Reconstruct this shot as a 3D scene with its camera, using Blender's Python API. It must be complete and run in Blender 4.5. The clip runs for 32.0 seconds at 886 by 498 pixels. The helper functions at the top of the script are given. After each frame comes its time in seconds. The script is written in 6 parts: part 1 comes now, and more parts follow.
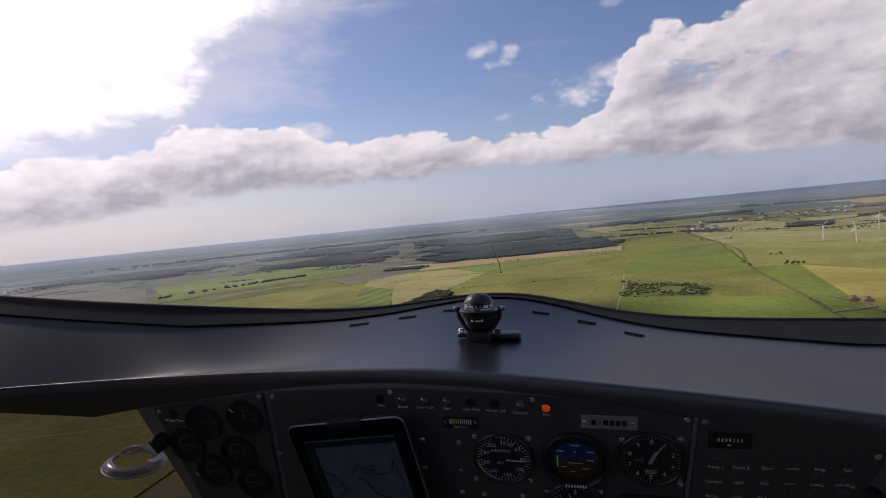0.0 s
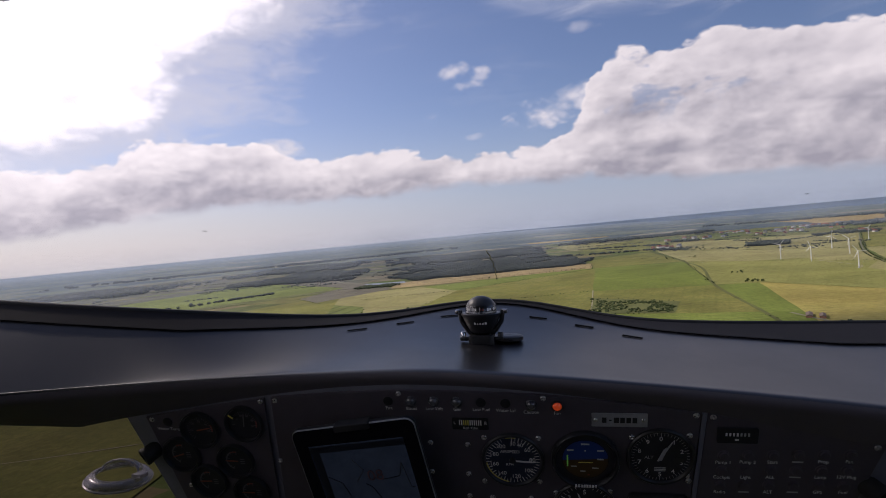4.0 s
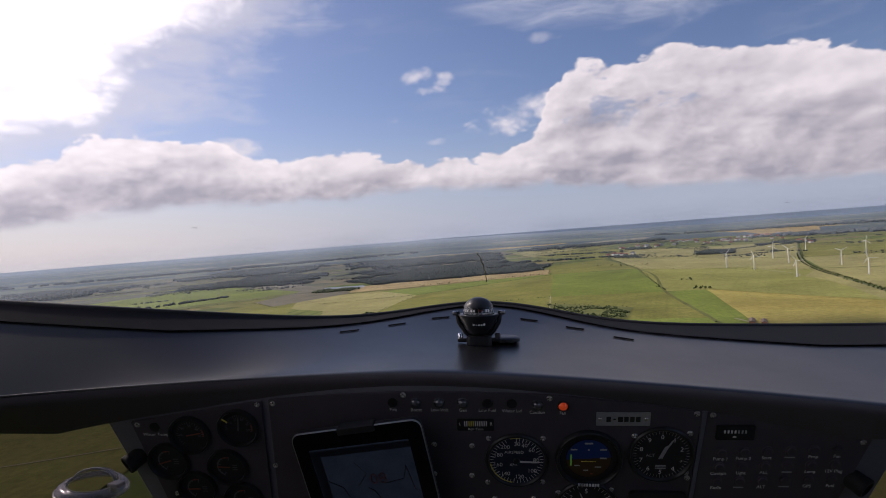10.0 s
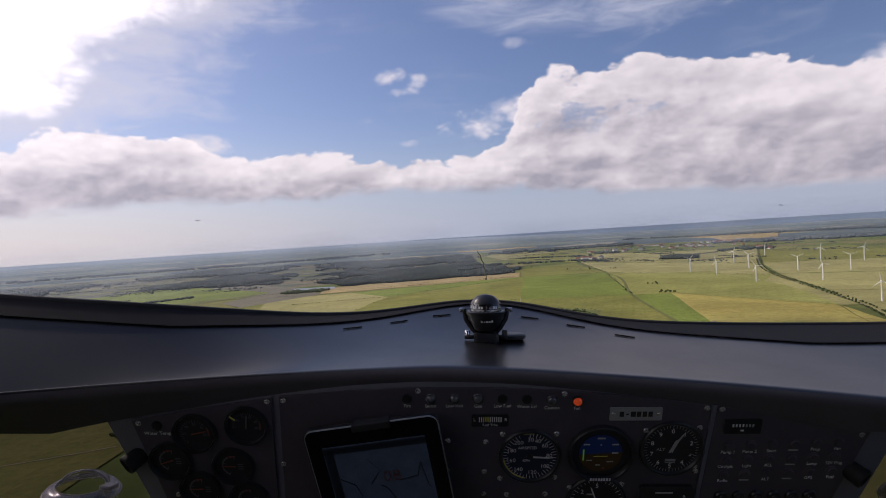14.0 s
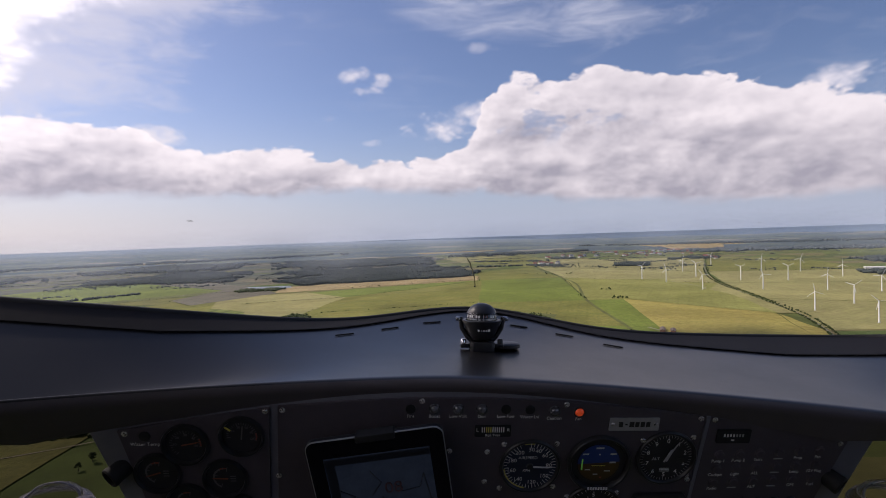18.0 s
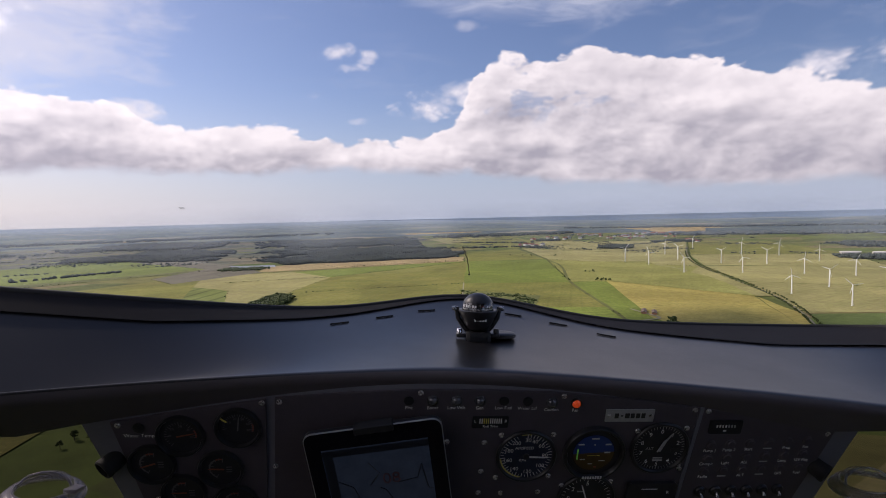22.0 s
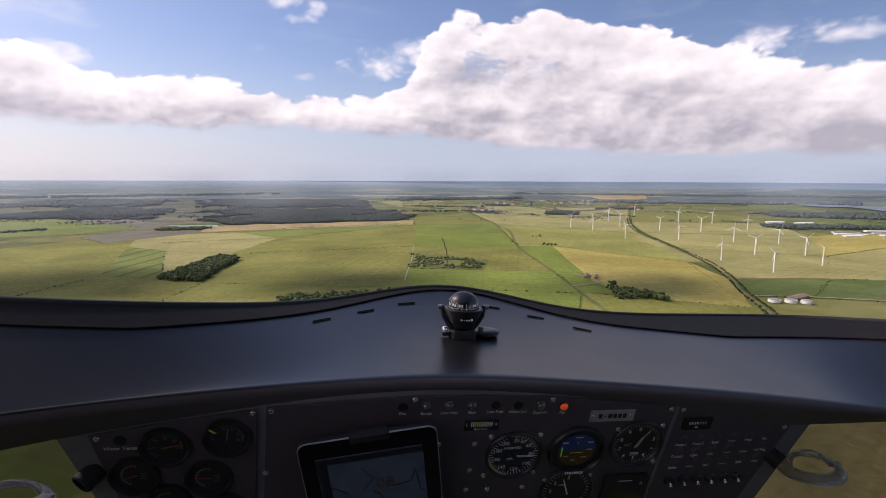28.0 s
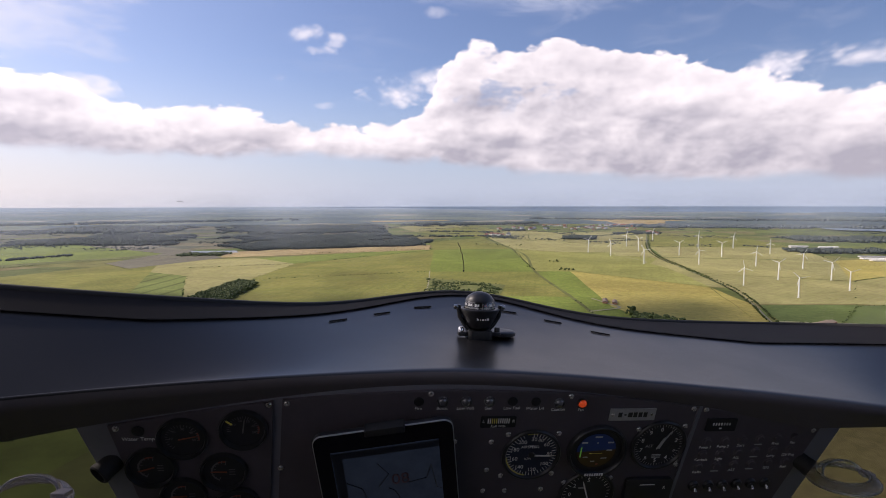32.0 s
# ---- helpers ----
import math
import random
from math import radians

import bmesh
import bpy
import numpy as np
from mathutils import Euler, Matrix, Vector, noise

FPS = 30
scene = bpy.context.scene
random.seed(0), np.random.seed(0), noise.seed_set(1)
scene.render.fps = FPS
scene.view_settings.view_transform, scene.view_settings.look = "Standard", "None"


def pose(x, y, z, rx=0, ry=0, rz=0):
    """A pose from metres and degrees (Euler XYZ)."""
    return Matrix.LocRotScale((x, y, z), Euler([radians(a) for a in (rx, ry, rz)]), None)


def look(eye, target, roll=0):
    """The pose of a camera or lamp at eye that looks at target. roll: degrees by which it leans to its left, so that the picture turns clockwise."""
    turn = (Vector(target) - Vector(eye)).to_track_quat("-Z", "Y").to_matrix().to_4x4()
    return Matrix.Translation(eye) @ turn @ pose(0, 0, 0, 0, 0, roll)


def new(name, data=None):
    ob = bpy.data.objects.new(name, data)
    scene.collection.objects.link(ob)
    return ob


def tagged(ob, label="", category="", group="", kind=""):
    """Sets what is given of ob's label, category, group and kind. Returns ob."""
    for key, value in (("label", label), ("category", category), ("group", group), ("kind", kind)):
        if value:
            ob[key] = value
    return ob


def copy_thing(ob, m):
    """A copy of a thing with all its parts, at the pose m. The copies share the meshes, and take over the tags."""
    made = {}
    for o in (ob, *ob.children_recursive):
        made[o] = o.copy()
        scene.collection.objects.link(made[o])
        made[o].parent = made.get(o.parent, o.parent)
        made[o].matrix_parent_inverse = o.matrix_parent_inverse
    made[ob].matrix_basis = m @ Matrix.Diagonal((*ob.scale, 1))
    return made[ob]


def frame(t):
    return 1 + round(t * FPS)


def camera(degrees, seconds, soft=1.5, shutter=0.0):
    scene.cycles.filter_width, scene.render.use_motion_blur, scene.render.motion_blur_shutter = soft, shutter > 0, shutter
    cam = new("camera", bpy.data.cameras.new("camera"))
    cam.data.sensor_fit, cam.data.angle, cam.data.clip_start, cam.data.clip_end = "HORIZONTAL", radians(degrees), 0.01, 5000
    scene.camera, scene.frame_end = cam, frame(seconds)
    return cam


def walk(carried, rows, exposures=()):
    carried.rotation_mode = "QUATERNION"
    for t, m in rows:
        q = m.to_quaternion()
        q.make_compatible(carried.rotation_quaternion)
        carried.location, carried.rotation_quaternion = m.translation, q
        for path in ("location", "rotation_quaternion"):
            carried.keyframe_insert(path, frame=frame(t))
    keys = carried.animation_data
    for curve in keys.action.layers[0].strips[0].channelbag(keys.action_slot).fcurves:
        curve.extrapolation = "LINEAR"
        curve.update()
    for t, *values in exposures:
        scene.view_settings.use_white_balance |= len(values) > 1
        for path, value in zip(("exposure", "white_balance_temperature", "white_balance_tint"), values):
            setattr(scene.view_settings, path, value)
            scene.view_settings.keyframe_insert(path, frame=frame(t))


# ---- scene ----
cam = camera(82.0, 32.0, soft=0.9)
walk(cam, [
    (0.0, pose(0.1941, 0.0022, 270.0002, 86.69, 5.61, 10.29)),
    (0.5, pose(0.1946, 0.0021, 269.9970, 86.93, 5.74, 10.18)),
    (1.0, pose(0.1875, 0.0004, 269.9977, 87.01, 5.67, 9.90)),
    (1.5, pose(0.1766, -0.0024, 269.9975, 87.10, 5.59, 9.55)),
    (2.0, pose(0.1699, -0.0031, 269.9971, 87.22, 5.54, 9.01)),
    (2.5, pose(0.1613, -0.0044, 269.9938, 87.39, 5.43, 8.49)),
    (3.0, pose(0.1574, -0.0056, 269.9852, 87.88, 5.52, 8.10)),
    (3.5, pose(0.1531, -0.0059, 269.9826, 88.15, 5.46, 7.57)),
    (5.5, pose(0.1092, -0.0121, 269.9811, 88.85, 4.91, 5.25)),
    (6.0, pose(0.1032, -0.0107, 269.9833, 88.70, 4.69, 4.41)),
    (6.5, pose(0.1091, -0.0084, 269.9771, 88.64, 4.36, 4.07)),
    (7.0, pose(0.1094, -0.0084, 269.9716, 88.81, 4.20, 3.91)),
    (7.5, pose(0.1044, -0.0094, 269.9756, 88.94, 4.19, 3.70)),
    (8.0, pose(0.1079, -0.0085, 269.9797, 88.82, 4.25, 3.58)),
    (8.5, pose(0.1033, -0.0087, 269.9758, 88.78, 4.32, 3.51)),
    (9.0, pose(0.0936, -0.0097, 269.9784, 88.77, 4.40, 3.22)),
    (9.5, pose(0.0885, -0.0096, 269.9818, 88.66, 4.48, 2.90)),
    (10.0, pose(0.0851, -0.0090, 269.9810, 88.53, 4.40, 2.65)),
    (10.5, pose(0.0772, -0.0093, 269.9801, 88.52, 4.30, 2.30)),
    (11.0, pose(0.0724, -0.0091, 269.9824, 88.47, 4.24, 1.92)),
    (11.5, pose(0.0696, -0.0084, 269.9831, 88.35, 4.14, 1.58)),
    (12.0, pose(0.0664, -0.0081, 269.9839, 88.28, 4.13, 1.27)),
    (12.5, pose(0.0613, -0.0079, 269.9832, 88.24, 4.16, 0.95)),
    (13.0, pose(0.0534, -0.0080, 269.9804, 88.29, 4.08, 0.64)),
    (13.5, pose(0.0386, -0.0085, 269.9795, 88.41, 3.92, 0.11)),
    (14.0, pose(0.0285, -0.0082, 269.9766, 88.53, 3.64, -0.51)),
    (14.5, pose(0.0233, -0.0082, 269.9738, 88.73, 3.33, -1.04)),
    (16.5, pose(-0.0105, -0.0052, 269.9783, 88.69, 2.73, -3.36)),
    (17.0, pose(-0.0179, -0.0044, 269.9743, 88.75, 2.54, -3.91)),
    (17.5, pose(-0.0275, -0.0036, 269.9801, 88.77, 2.36, -4.47)),
    (18.0, pose(-0.0305, -0.0026, 269.9887, 88.53, 1.99, -4.99)),
    (18.5, pose(-0.0441, 0.0007, 269.9937, 88.03, 1.40, -5.35)),
    (19.0, pose(-0.0649, 0.0053, 269.9974, 87.60, 0.82, -6.09)),
    (19.5, pose(-0.0754, 0.0087, 270.0021, 87.20, 0.51, -7.11)),
    (20.0, pose(-0.0722, 0.0096, 270.0051, 86.77, 0.34, -7.81)),
    (20.5, pose(-0.0624, 0.0085, 270.0044, 86.46, 0.40, -7.97)),
    (21.0, pose(-0.0506, 0.0073, 270.0039, 86.29, 0.69, -7.21)),
    (21.5, pose(-0.0453, 0.0067, 270.0015, 86.29, 1.02, -6.79)),
    (22.0, pose(-0.0469, 0.0069, 270.0024, 86.32, 1.33, -6.58)),
    (22.5, pose(-0.0454, 0.0067, 270.0047, 86.34, 1.55, -6.34)),
    (23.0, pose(-0.0464, 0.0071, 270.0058, 86.27, 1.83, -6.28)),
    (23.5, pose(-0.0481, 0.0076, 270.0092, 86.20, 2.04, -6.35)),
    (24.0, pose(-0.0534, 0.0088, 270.0112, 86.06, 2.29, -6.42)),
    (24.5, pose(-0.0516, 0.0092, 270.0130, 85.86, 2.41, -6.60)),
    (26.5, pose(-0.1147, 0.0267, 270.0388, 84.48, 1.58, -8.73)),
    (27.0, pose(-0.1411, 0.0380, 270.0483, 83.39, 0.47, -11.29)),
    (27.5, pose(-0.1350, 0.0372, 270.0528, 82.69, -0.16, -12.63)),
    (28.0, pose(-0.1008, 0.0284, 270.0567, 82.14, -0.19, -12.07)),
    (28.5, pose(-0.0812, 0.0263, 270.0473, 82.10, 0.19, -10.01)),
    (29.0, pose(-0.0909, 0.0268, 270.0355, 82.86, 0.35, -9.12)),
    (29.5, pose(-0.1113, 0.0301, 270.0377, 83.39, 0.37, -9.21)),
    (30.0, pose(-0.1312, 0.0349, 270.0392, 83.47, -0.05, -10.54)),
    (30.5, pose(-0.1267, 0.0321, 270.0311, 83.72, -0.29, -11.09)),
    (31.0, pose(-0.1119, 0.0260, 270.0274, 84.08, -0.26, -11.17)),
    (31.5, pose(-0.1016, 0.0218, 270.0219, 84.55, -0.05, -10.76)),
    (32.0, pose(-0.1015, 0.0210, 270.0178, 84.96, 0.11, -10.25)),
], exposures=((0.0, -0.08, 6600, 21), (9.0, -0.04, 6600, 21), (17.0, 0.06, 6600, 21), (20.0, 0.14, 6650, 21), (24.0, 0.20, 6650, 21), (28.0, 0.37, 6750, 21), (32.0, 0.38, 6700, 21)))

ALT = 270.0                                   # height of the eye over the fields
# cockpit axes (right, ahead, up) in the world: banked 3 degrees, nose 3 degrees low
K = Matrix(((0.99787, 0.04283, 0.04911, 0.0), (-0.04555, 0.99741, 0.05564, 0.0), (-0.04660, -0.05776, 0.99724, ALT), (0, 0, 0, 1)))

# ---------------------------------------------------------------- sky and sun
SUN_AZ, SUN_EL = -58.0, 40.0                  # degrees from straight ahead, and above the horizon


def sky():
    w = bpy.data.worlds.new("sky")
    scene.world = w
    w.use_nodes = True
    nt = w.node_tree
    nt.nodes.clear()

    def n(kind, **k):
        nd = nt.nodes.new(kind)
        for a, b in k.items():
            if a == "op":
                nd.operation = b
            elif a == "blend":
                nd.data_type, nd.blend_type = "RGBA", b
            else:
                nd.inputs[a].default_value = b
        return nd

    def put(sock, v):
        if isinstance(v, (int, float, tuple)):
            sock.default_value = v
        else:
            nt.links.new(v, sock)

    def m(op, a, b=0.0, c=0.0, clamp=False):
        nd = n("ShaderNodeMath", op=op)
        nd.use_clamp = clamp
        for i, v in enumerate((a, b, c)):
            put(nd.inputs[i], v)
        return nd.outputs[0]

    def mix(f, a, b):
        nd = n("ShaderNodeMix", blend="MIX")
        put(nd.inputs[0], f)
        put(nd.inputs[6], a)
        put(nd.inputs[7], b)
        return nd.outputs[2]

    def vm(op, a, b):
        nd = n("ShaderNodeVectorMath", op=op)
        put(nd.inputs[0], a)
        put(nd.inputs[1], b)
        return nd

    def ramp(v, lo, hi):
        nd = nt.nodes.new("ShaderNodeMapRange")
        nd.interpolation_type = "SMOOTHSTEP"
        for i, x in enumerate((v, lo, hi, 0.0, 1.0)):
            put(nd.inputs[i], x)
        return nd.outputs[0]

    def curve(v, pts, lo, hi, top):
        """An elevation against an azimuth, both in degrees."""
        nd = nt.nodes.new("ShaderNodeFloatCurve")
        c = nd.mapping.curves[0]
        for i, (x, y) in enumerate(pts):
            x, y = (x - lo) / (hi - lo), y / top
            if i < 2:
                c.points[i].location = (x, y)
            else:
                c.points.new(x, y)
        for p in c.points:
            p.handle_type = "AUTO_CLAMPED"
        nd.mapping.update()
        put(nd.inputs[1], m("DIVIDE", m("SUBTRACT", v, lo), hi - lo))
        return m("MULTIPLY", nd.outputs[0], top)

    def fractal(vec, scale, detail, rough=0.55, dist=0.0):
        nd = nt.nodes.new("ShaderNodeTexNoise")
        put(nd.inputs["Vector"], vec)
        for k, v in (("Scale", scale), ("Detail", detail), ("Roughness", rough), ("Distortion", dist)):
            nd.inputs[k].default_value = v
        return m("SUBTRACT", nd.outputs["Fac"], 0.5)

    a, e = radians(SUN_AZ), radians(SUN_EL)
    sun = (math.sin(a) * math.cos(e), math.cos(a) * math.cos(e), math.sin(e))
    d = nt.nodes.new("ShaderNodeTexCoord").outputs["Generated"]
    d = vm("NORMALIZE", d, (0, 0, 0)).outputs[0]
    sep = nt.nodes.new("ShaderNodeSeparateXYZ")
    put(sep.inputs[0], d)
    az = m("DEGREES", m("ARCTAN2", sep.outputs[0], sep.outputs[1]))
    el = m("DEGREES", m("ARCSINE", sep.outputs[2]))
    # clouds are seen edge on: stretch their grain sideways
    stretched = vm("MULTIPLY", d, (1.0, 1.0, 1.7)).outputs[0]
    toward = vm("ADD", stretched, tuple(0.02 * s for s in sun)).outputs[0]
    big = fractal(stretched, 9.0, 9.0, 0.58)
    puff = fractal(stretched, 11.0, 4.0, 0.5)
    lit = fractal(toward, 11.0, 4.0, 0.5)

    soft = fractal(stretched, 3.2, 4.0, 0.5)
    fine = fractal(stretched, 34.0, 6.0, 0.6)

    def billow(vec, scale):
        nd = nt.nodes.new("ShaderNodeTexVoronoi")
        nd.feature = "SMOOTH_F1"
        nd.inputs["Scale"].default_value, nd.inputs["Smoothness"].default_value = scale, 0.25
        put(nd.inputs["Vector"], vec)
        return m("SUBTRACT", 0.42, nd.outputs["Distance"])

    def heap(vec):
        """Cauliflower heads at three sizes, roughened."""
        wv = nt.nodes.new("ShaderNodeTexNoise")
        wv.inputs["Scale"].default_value, wv.inputs["Detail"].default_value = 13.0, 3.0
        put(wv.inputs["Vector"], vec)
        warped = vm("ADD", vec, vm("MULTIPLY", vm("SUBTRACT", wv.outputs["Color"], (0.5, 0.5, 0.5)).outputs[0], (0.07, 0.07, 0.07)).outputs[0]).outputs[0]
        return m("ADD", m("ADD", billow(warped, 11.0), m("MULTIPLY", billow(warped, 26.0), 0.5)), m("MULTIPLY", billow(warped, 60.0), 0.26))

    heads = heap(stretched)
    edge = m("ADD", m("ADD", m("MULTIPLY", big, 3.6), m("MULTIPLY", heads, 3.4)), m("MULTIPLY", fine, 1.5))

    # the long bank of cumulus over the horizon
    top = curve(az, ((-62, 7.5), (62, 9), (-48, 8.8), (-41, 10.1), (-35, 11.6), (-30, 12), (-26.5, 11.5), (-21.7, 9.7), (-14, 10.3), (-9, 9.2), (-5, 8.3), (0, 8.4), (4.5, 9.0), (7.2, 10.0), (8.8, 11.6), (10.0, 14.2), (11.4, 16.0), (15.0, 17.1), (19, 16.4), (23, 17), (27, 16.5), (31, 15.6), (35, 14.7), (40, 12.8), (47, 10.8)), -62, 62, 25.0)
    low = curve(az, ((-62, 2.6), (62, 2.6), (-48, 3.0), (-42, 3.7), (-34, 4.5), (-27, 5.0), (-15, 4.8), (-5, 5.2), (2, 4.9), (12, 4.4), (21, 3.4), (30, 2.7), (40, 2.4), (47, 2.6)), -62, 62, 25.0)
    up = m("SUBTRACT", m("ADD", top, m("MULTIPLY", edge, 0.50)), el)
    down = m("SUBTRACT", el, m("ADD", low, m("MULTIPLY", edge, 0.22)))
    bank = m("MULTIPLY", ramp(up, -0.08, 0.42), ramp(down, -0.4, 0.8))
    high = m("DIVIDE", m("SUBTRACT", el, low), m("SUBTRACT", top, low), clamp=True)
    # torn holes near its crest, and level layers in its body
    layered = vm("MULTIPLY", d, (1.0, 1.0, 1.9)).outputs[0]
    strata = fractal(layered, 6.5, 7.0, 0.55, 0.1)
    hole = m("MULTIPLY", ramp(m("ADD", fractal(layered, 10.0, 6.0, 0.6, 0.3), m("MULTIPLY", fine, 0.25)), 0.05, 0.16), m("MULTIPLY", ramp(high, 0.38, 0.62), ramp(m("ABSOLUTE", m("SUBTRACT", az, 18.5)), 11.0, 4.0)))
    bank = m("MULTIPLY", bank, m("SUBTRACT", 1.0, m("MULTIPLY", hole, 0.55)))

    streak = fractal(vm("MULTIPLY", d, (3.0, 9.0, 16.0)).outputs[0], 2.2, 7.0, 0.6, 0.6)
    # the bright cloud before the sun
    side = curve(el, ((0, 2), (60, 40), (10, 6), (12.2, 12), (15, 19), (19, 20), (23, 27), (30, 34)), 0, 60, 50.0)
    inside = m("SUBTRACT", m("SUBTRACT", m("ADD", side, m("MULTIPLY", edge, 1.7)), 50.5), az)
    band = m("MULTIPLY", ramp(el, 7.0, 11.5), ramp(el, 46.0, 31.0))
    bright = m("MULTIPLY", ramp(inside, -1.2, 6.0), band)
    torn = m("MULTIPLY", m("MULTIPLY", ramp(m("ADD", inside, m("MULTIPLY", streak, 16.0)), -13.0, 1.0), band), 0.62)
    # broken cloud on the rest of the dome
    away = m("MULTIPLY", ramp(m("ADD", m("MULTIPLY", soft, 4.0), m("MULTIPLY", big, 1.6)), 0.05, 0.75), ramp(m("ABSOLUTE", az), 62.0, 80.0))

    # small loose clouds and a thin veil
    loose = 0.0
    for x, y, wx, wy, thick in ((-4.1, 17.7, 2.6, 1.15, 0.9), (-1.2, 16.9, 1.4, 0.95, 0.85), (-2.3, 15.8, 2.2, 0.6, 0.8), (10.1, 19.8, 2.6, 0.7, 0.34), (5.4, 12.0, 4.2, 1.7, 1.0), (8.6, 12.8, 3.8, 1.9, 1.0), (-7.0, 12.8, 1.9, 0.6, 0.4), (-17.8, 14.5, 2.0, 0.5, 0.3), (-23.2, 10.7, 3.4, 1.1, 1.0), (-2.6, 10.4, 1.3, 0.45, 0.6), (46.0, 12.6, 6.0, 1.5, 0.9)):
        q = m("ADD", m("POWER", m("DIVIDE", m("SUBTRACT", az, x), wx), 2.0), m("POWER", m("DIVIDE", m("SUBTRACT", el, y), wy), 2.0))
        one = m("MULTIPLY", ramp(m("ADD", m("SUBTRACT", 1.15, q), m("MULTIPLY", edge, 0.6)), -0.1, 1.5), thick)
        loose = m("MAXIMUM", loose, one)
    q = m("ADD", m("POWER", m("DIVIDE", m("SUBTRACT", az, 15.0), 19.0), 2.0), m("POWER", m("DIVIDE", m("SUBTRACT", m("ADD", el, m("MULTIPLY", az, 0.14)), 24.4), 2.9), 2.0))
    veil = m("MULTIPLY", ramp(m("ADD", m("SUBTRACT", 1.0, q), m("MULTIPLY", streak, 1.6)), 0.0, 1.3), m("ADD", 0.40, m("MULTIPLY", streak, 0.8)), clamp=True)
    wisps = m("MULTIPLY", ramp(m("ADD", streak, m("MULTIPLY", soft, 0.9)), 0.02, 0.5), 0.16)

    # colours
    air = nt.nodes.new("ShaderNodeTexSky")
    air.sky_type, air.sun_disc = "NISHITA", False
    air.sun_elevation, air.sun_rotation = radians(SUN_EL), radians(SUN_AZ)
    air.altitude, air.air_density, air.dust_density, air.ozone_density = 270.0, 1.0, 1.2, 2.2
    blue = vm("MULTIPLY", air.outputs[0], (0.083, 0.086, 0.096)).outputs[0]
    haze = m("POWER", ramp(el, 17.0, -1.0), 1.5)
    near_sun = m("MAXIMUM", vm("DOT_PRODUCT", d, sun).outputs["Value"], 0.0)
    glow = m("POWER", near_sun, 7.0)
    low_air = mix(m("MULTIPLY", ramp(m("SUBTRACT", 10.0, az), 0.0, 55.0), 1.0), (0.42, 0.50, 0.63, 1), (0.68, 0.68, 0.71, 1))
    base = mix(m("MULTIPLY", haze, 0.85), blue, low_air)
    # light falls on the heads from above, on the sun's side
    lit_up = vm("ADD", stretched, (-0.020, 0.0, 0.034)).outputs[0]
    lump = m("SUBTRACT", fractal(stretched, 5.0, 4.0, 0.5, 0.3), fractal(lit_up, 5.0, 4.0, 0.5, 0.3))
    knob = m("SUBTRACT", fractal(stretched, 19.0, 5.0, 0.55, 0.3), fractal(vm("ADD", stretched, (-0.008, 0.0, 0.014)).outputs[0], 19.0, 5.0, 0.55, 0.3))
    relief = m("ADD", m("MULTIPLY", m("SUBTRACT", puff, lit), 0.4), m("ADD", m("MULTIPLY", lump, 1.5), m("ADD", m("MULTIPLY", knob, 0.66), m("MULTIPLY", m("SUBTRACT", heads, heap(toward)), 0.30))))
    body = m("MULTIPLY", ramp(m("ADD", high, m("ADD", m("MULTIPLY", strata, 0.55), m("MULTIPLY", lump, 0.8))), 0.02, 0.75), 0.52)
    tone = m("ADD", m("ADD", body, 0.20), m("ADD", relief, m("ADD", m("ADD", m("MULTIPLY", strata, 0.75), m("MULTIPLY", fine, 0.05)), m("ADD", m("MULTIPLY", big, 0.55), m("MULTIPLY", ramp(up, 2.2, 0.2), 0.22)))), clamp=True)
    cloud = mix(tone, (0.37, 0.37, 0.425, 1), (0.85, 0.83, 0.84, 1))
    cloud = vm("MULTIPLY", cloud, vm("ADD", (1.0, 1.0, 1.0), vm("MULTIPLY", (1.1, 1.08, 1.05), m("MULTIPLY", glow, 1.0)).outputs[0]).outputs[0]).outputs[0]
    white = vm("MULTIPLY", (0.90, 0.89, 0.92), m("ADD", 0.95, m("ADD", m("MULTIPLY", glow, 1.1), m("ADD", m("MULTIPLY", relief, 0.6), m("MULTIPLY", soft, 0.7))))).outputs[0]
    out = mix(wisps, base, (0.62, 0.66, 0.74, 1))
    out = mix(veil, out, (0.70, 0.74, 0.82, 1))
    out = mix(m("MULTIPLY", away, 0.85), out, (0.62, 0.62, 0.66, 1))
    out = mix(m("MULTIPLY", loose, 0.92), out, (0.80, 0.80, 0.84, 1))
    out = mix(torn, out, (0.74, 0.75, 0.80, 1))
    out = mix(m("MULTIPLY", bright, 0.97), out, white)
    out = mix(m("MULTIPLY", bank, 0.97), out, cloud)
    bg = nt.nodes.new("ShaderNodeBackground")
    bg.inputs[1].default_value = 1.0
    put(bg.inputs[0], out)
    o = nt.nodes.new("ShaderNodeOutputWorld")
    nt.links.new(bg.outputs[0], o.inputs[0])


sky()
lamp = bpy.data.lights.new("sun", "SUN")
lamp.energy, lamp.angle, lamp.color = 4.3, radians(4.0), (1.0, 0.93, 0.82)
_a, _e = radians(SUN_AZ), radians(SUN_EL)
_s = Vector((math.sin(_a) * math.cos(_e), math.cos(_a) * math.cos(_e), math.sin(_e)))
new("sun", lamp).matrix_world = look(_s * 900 + Vector((0, 0, ALT)), (0, 0, ALT))


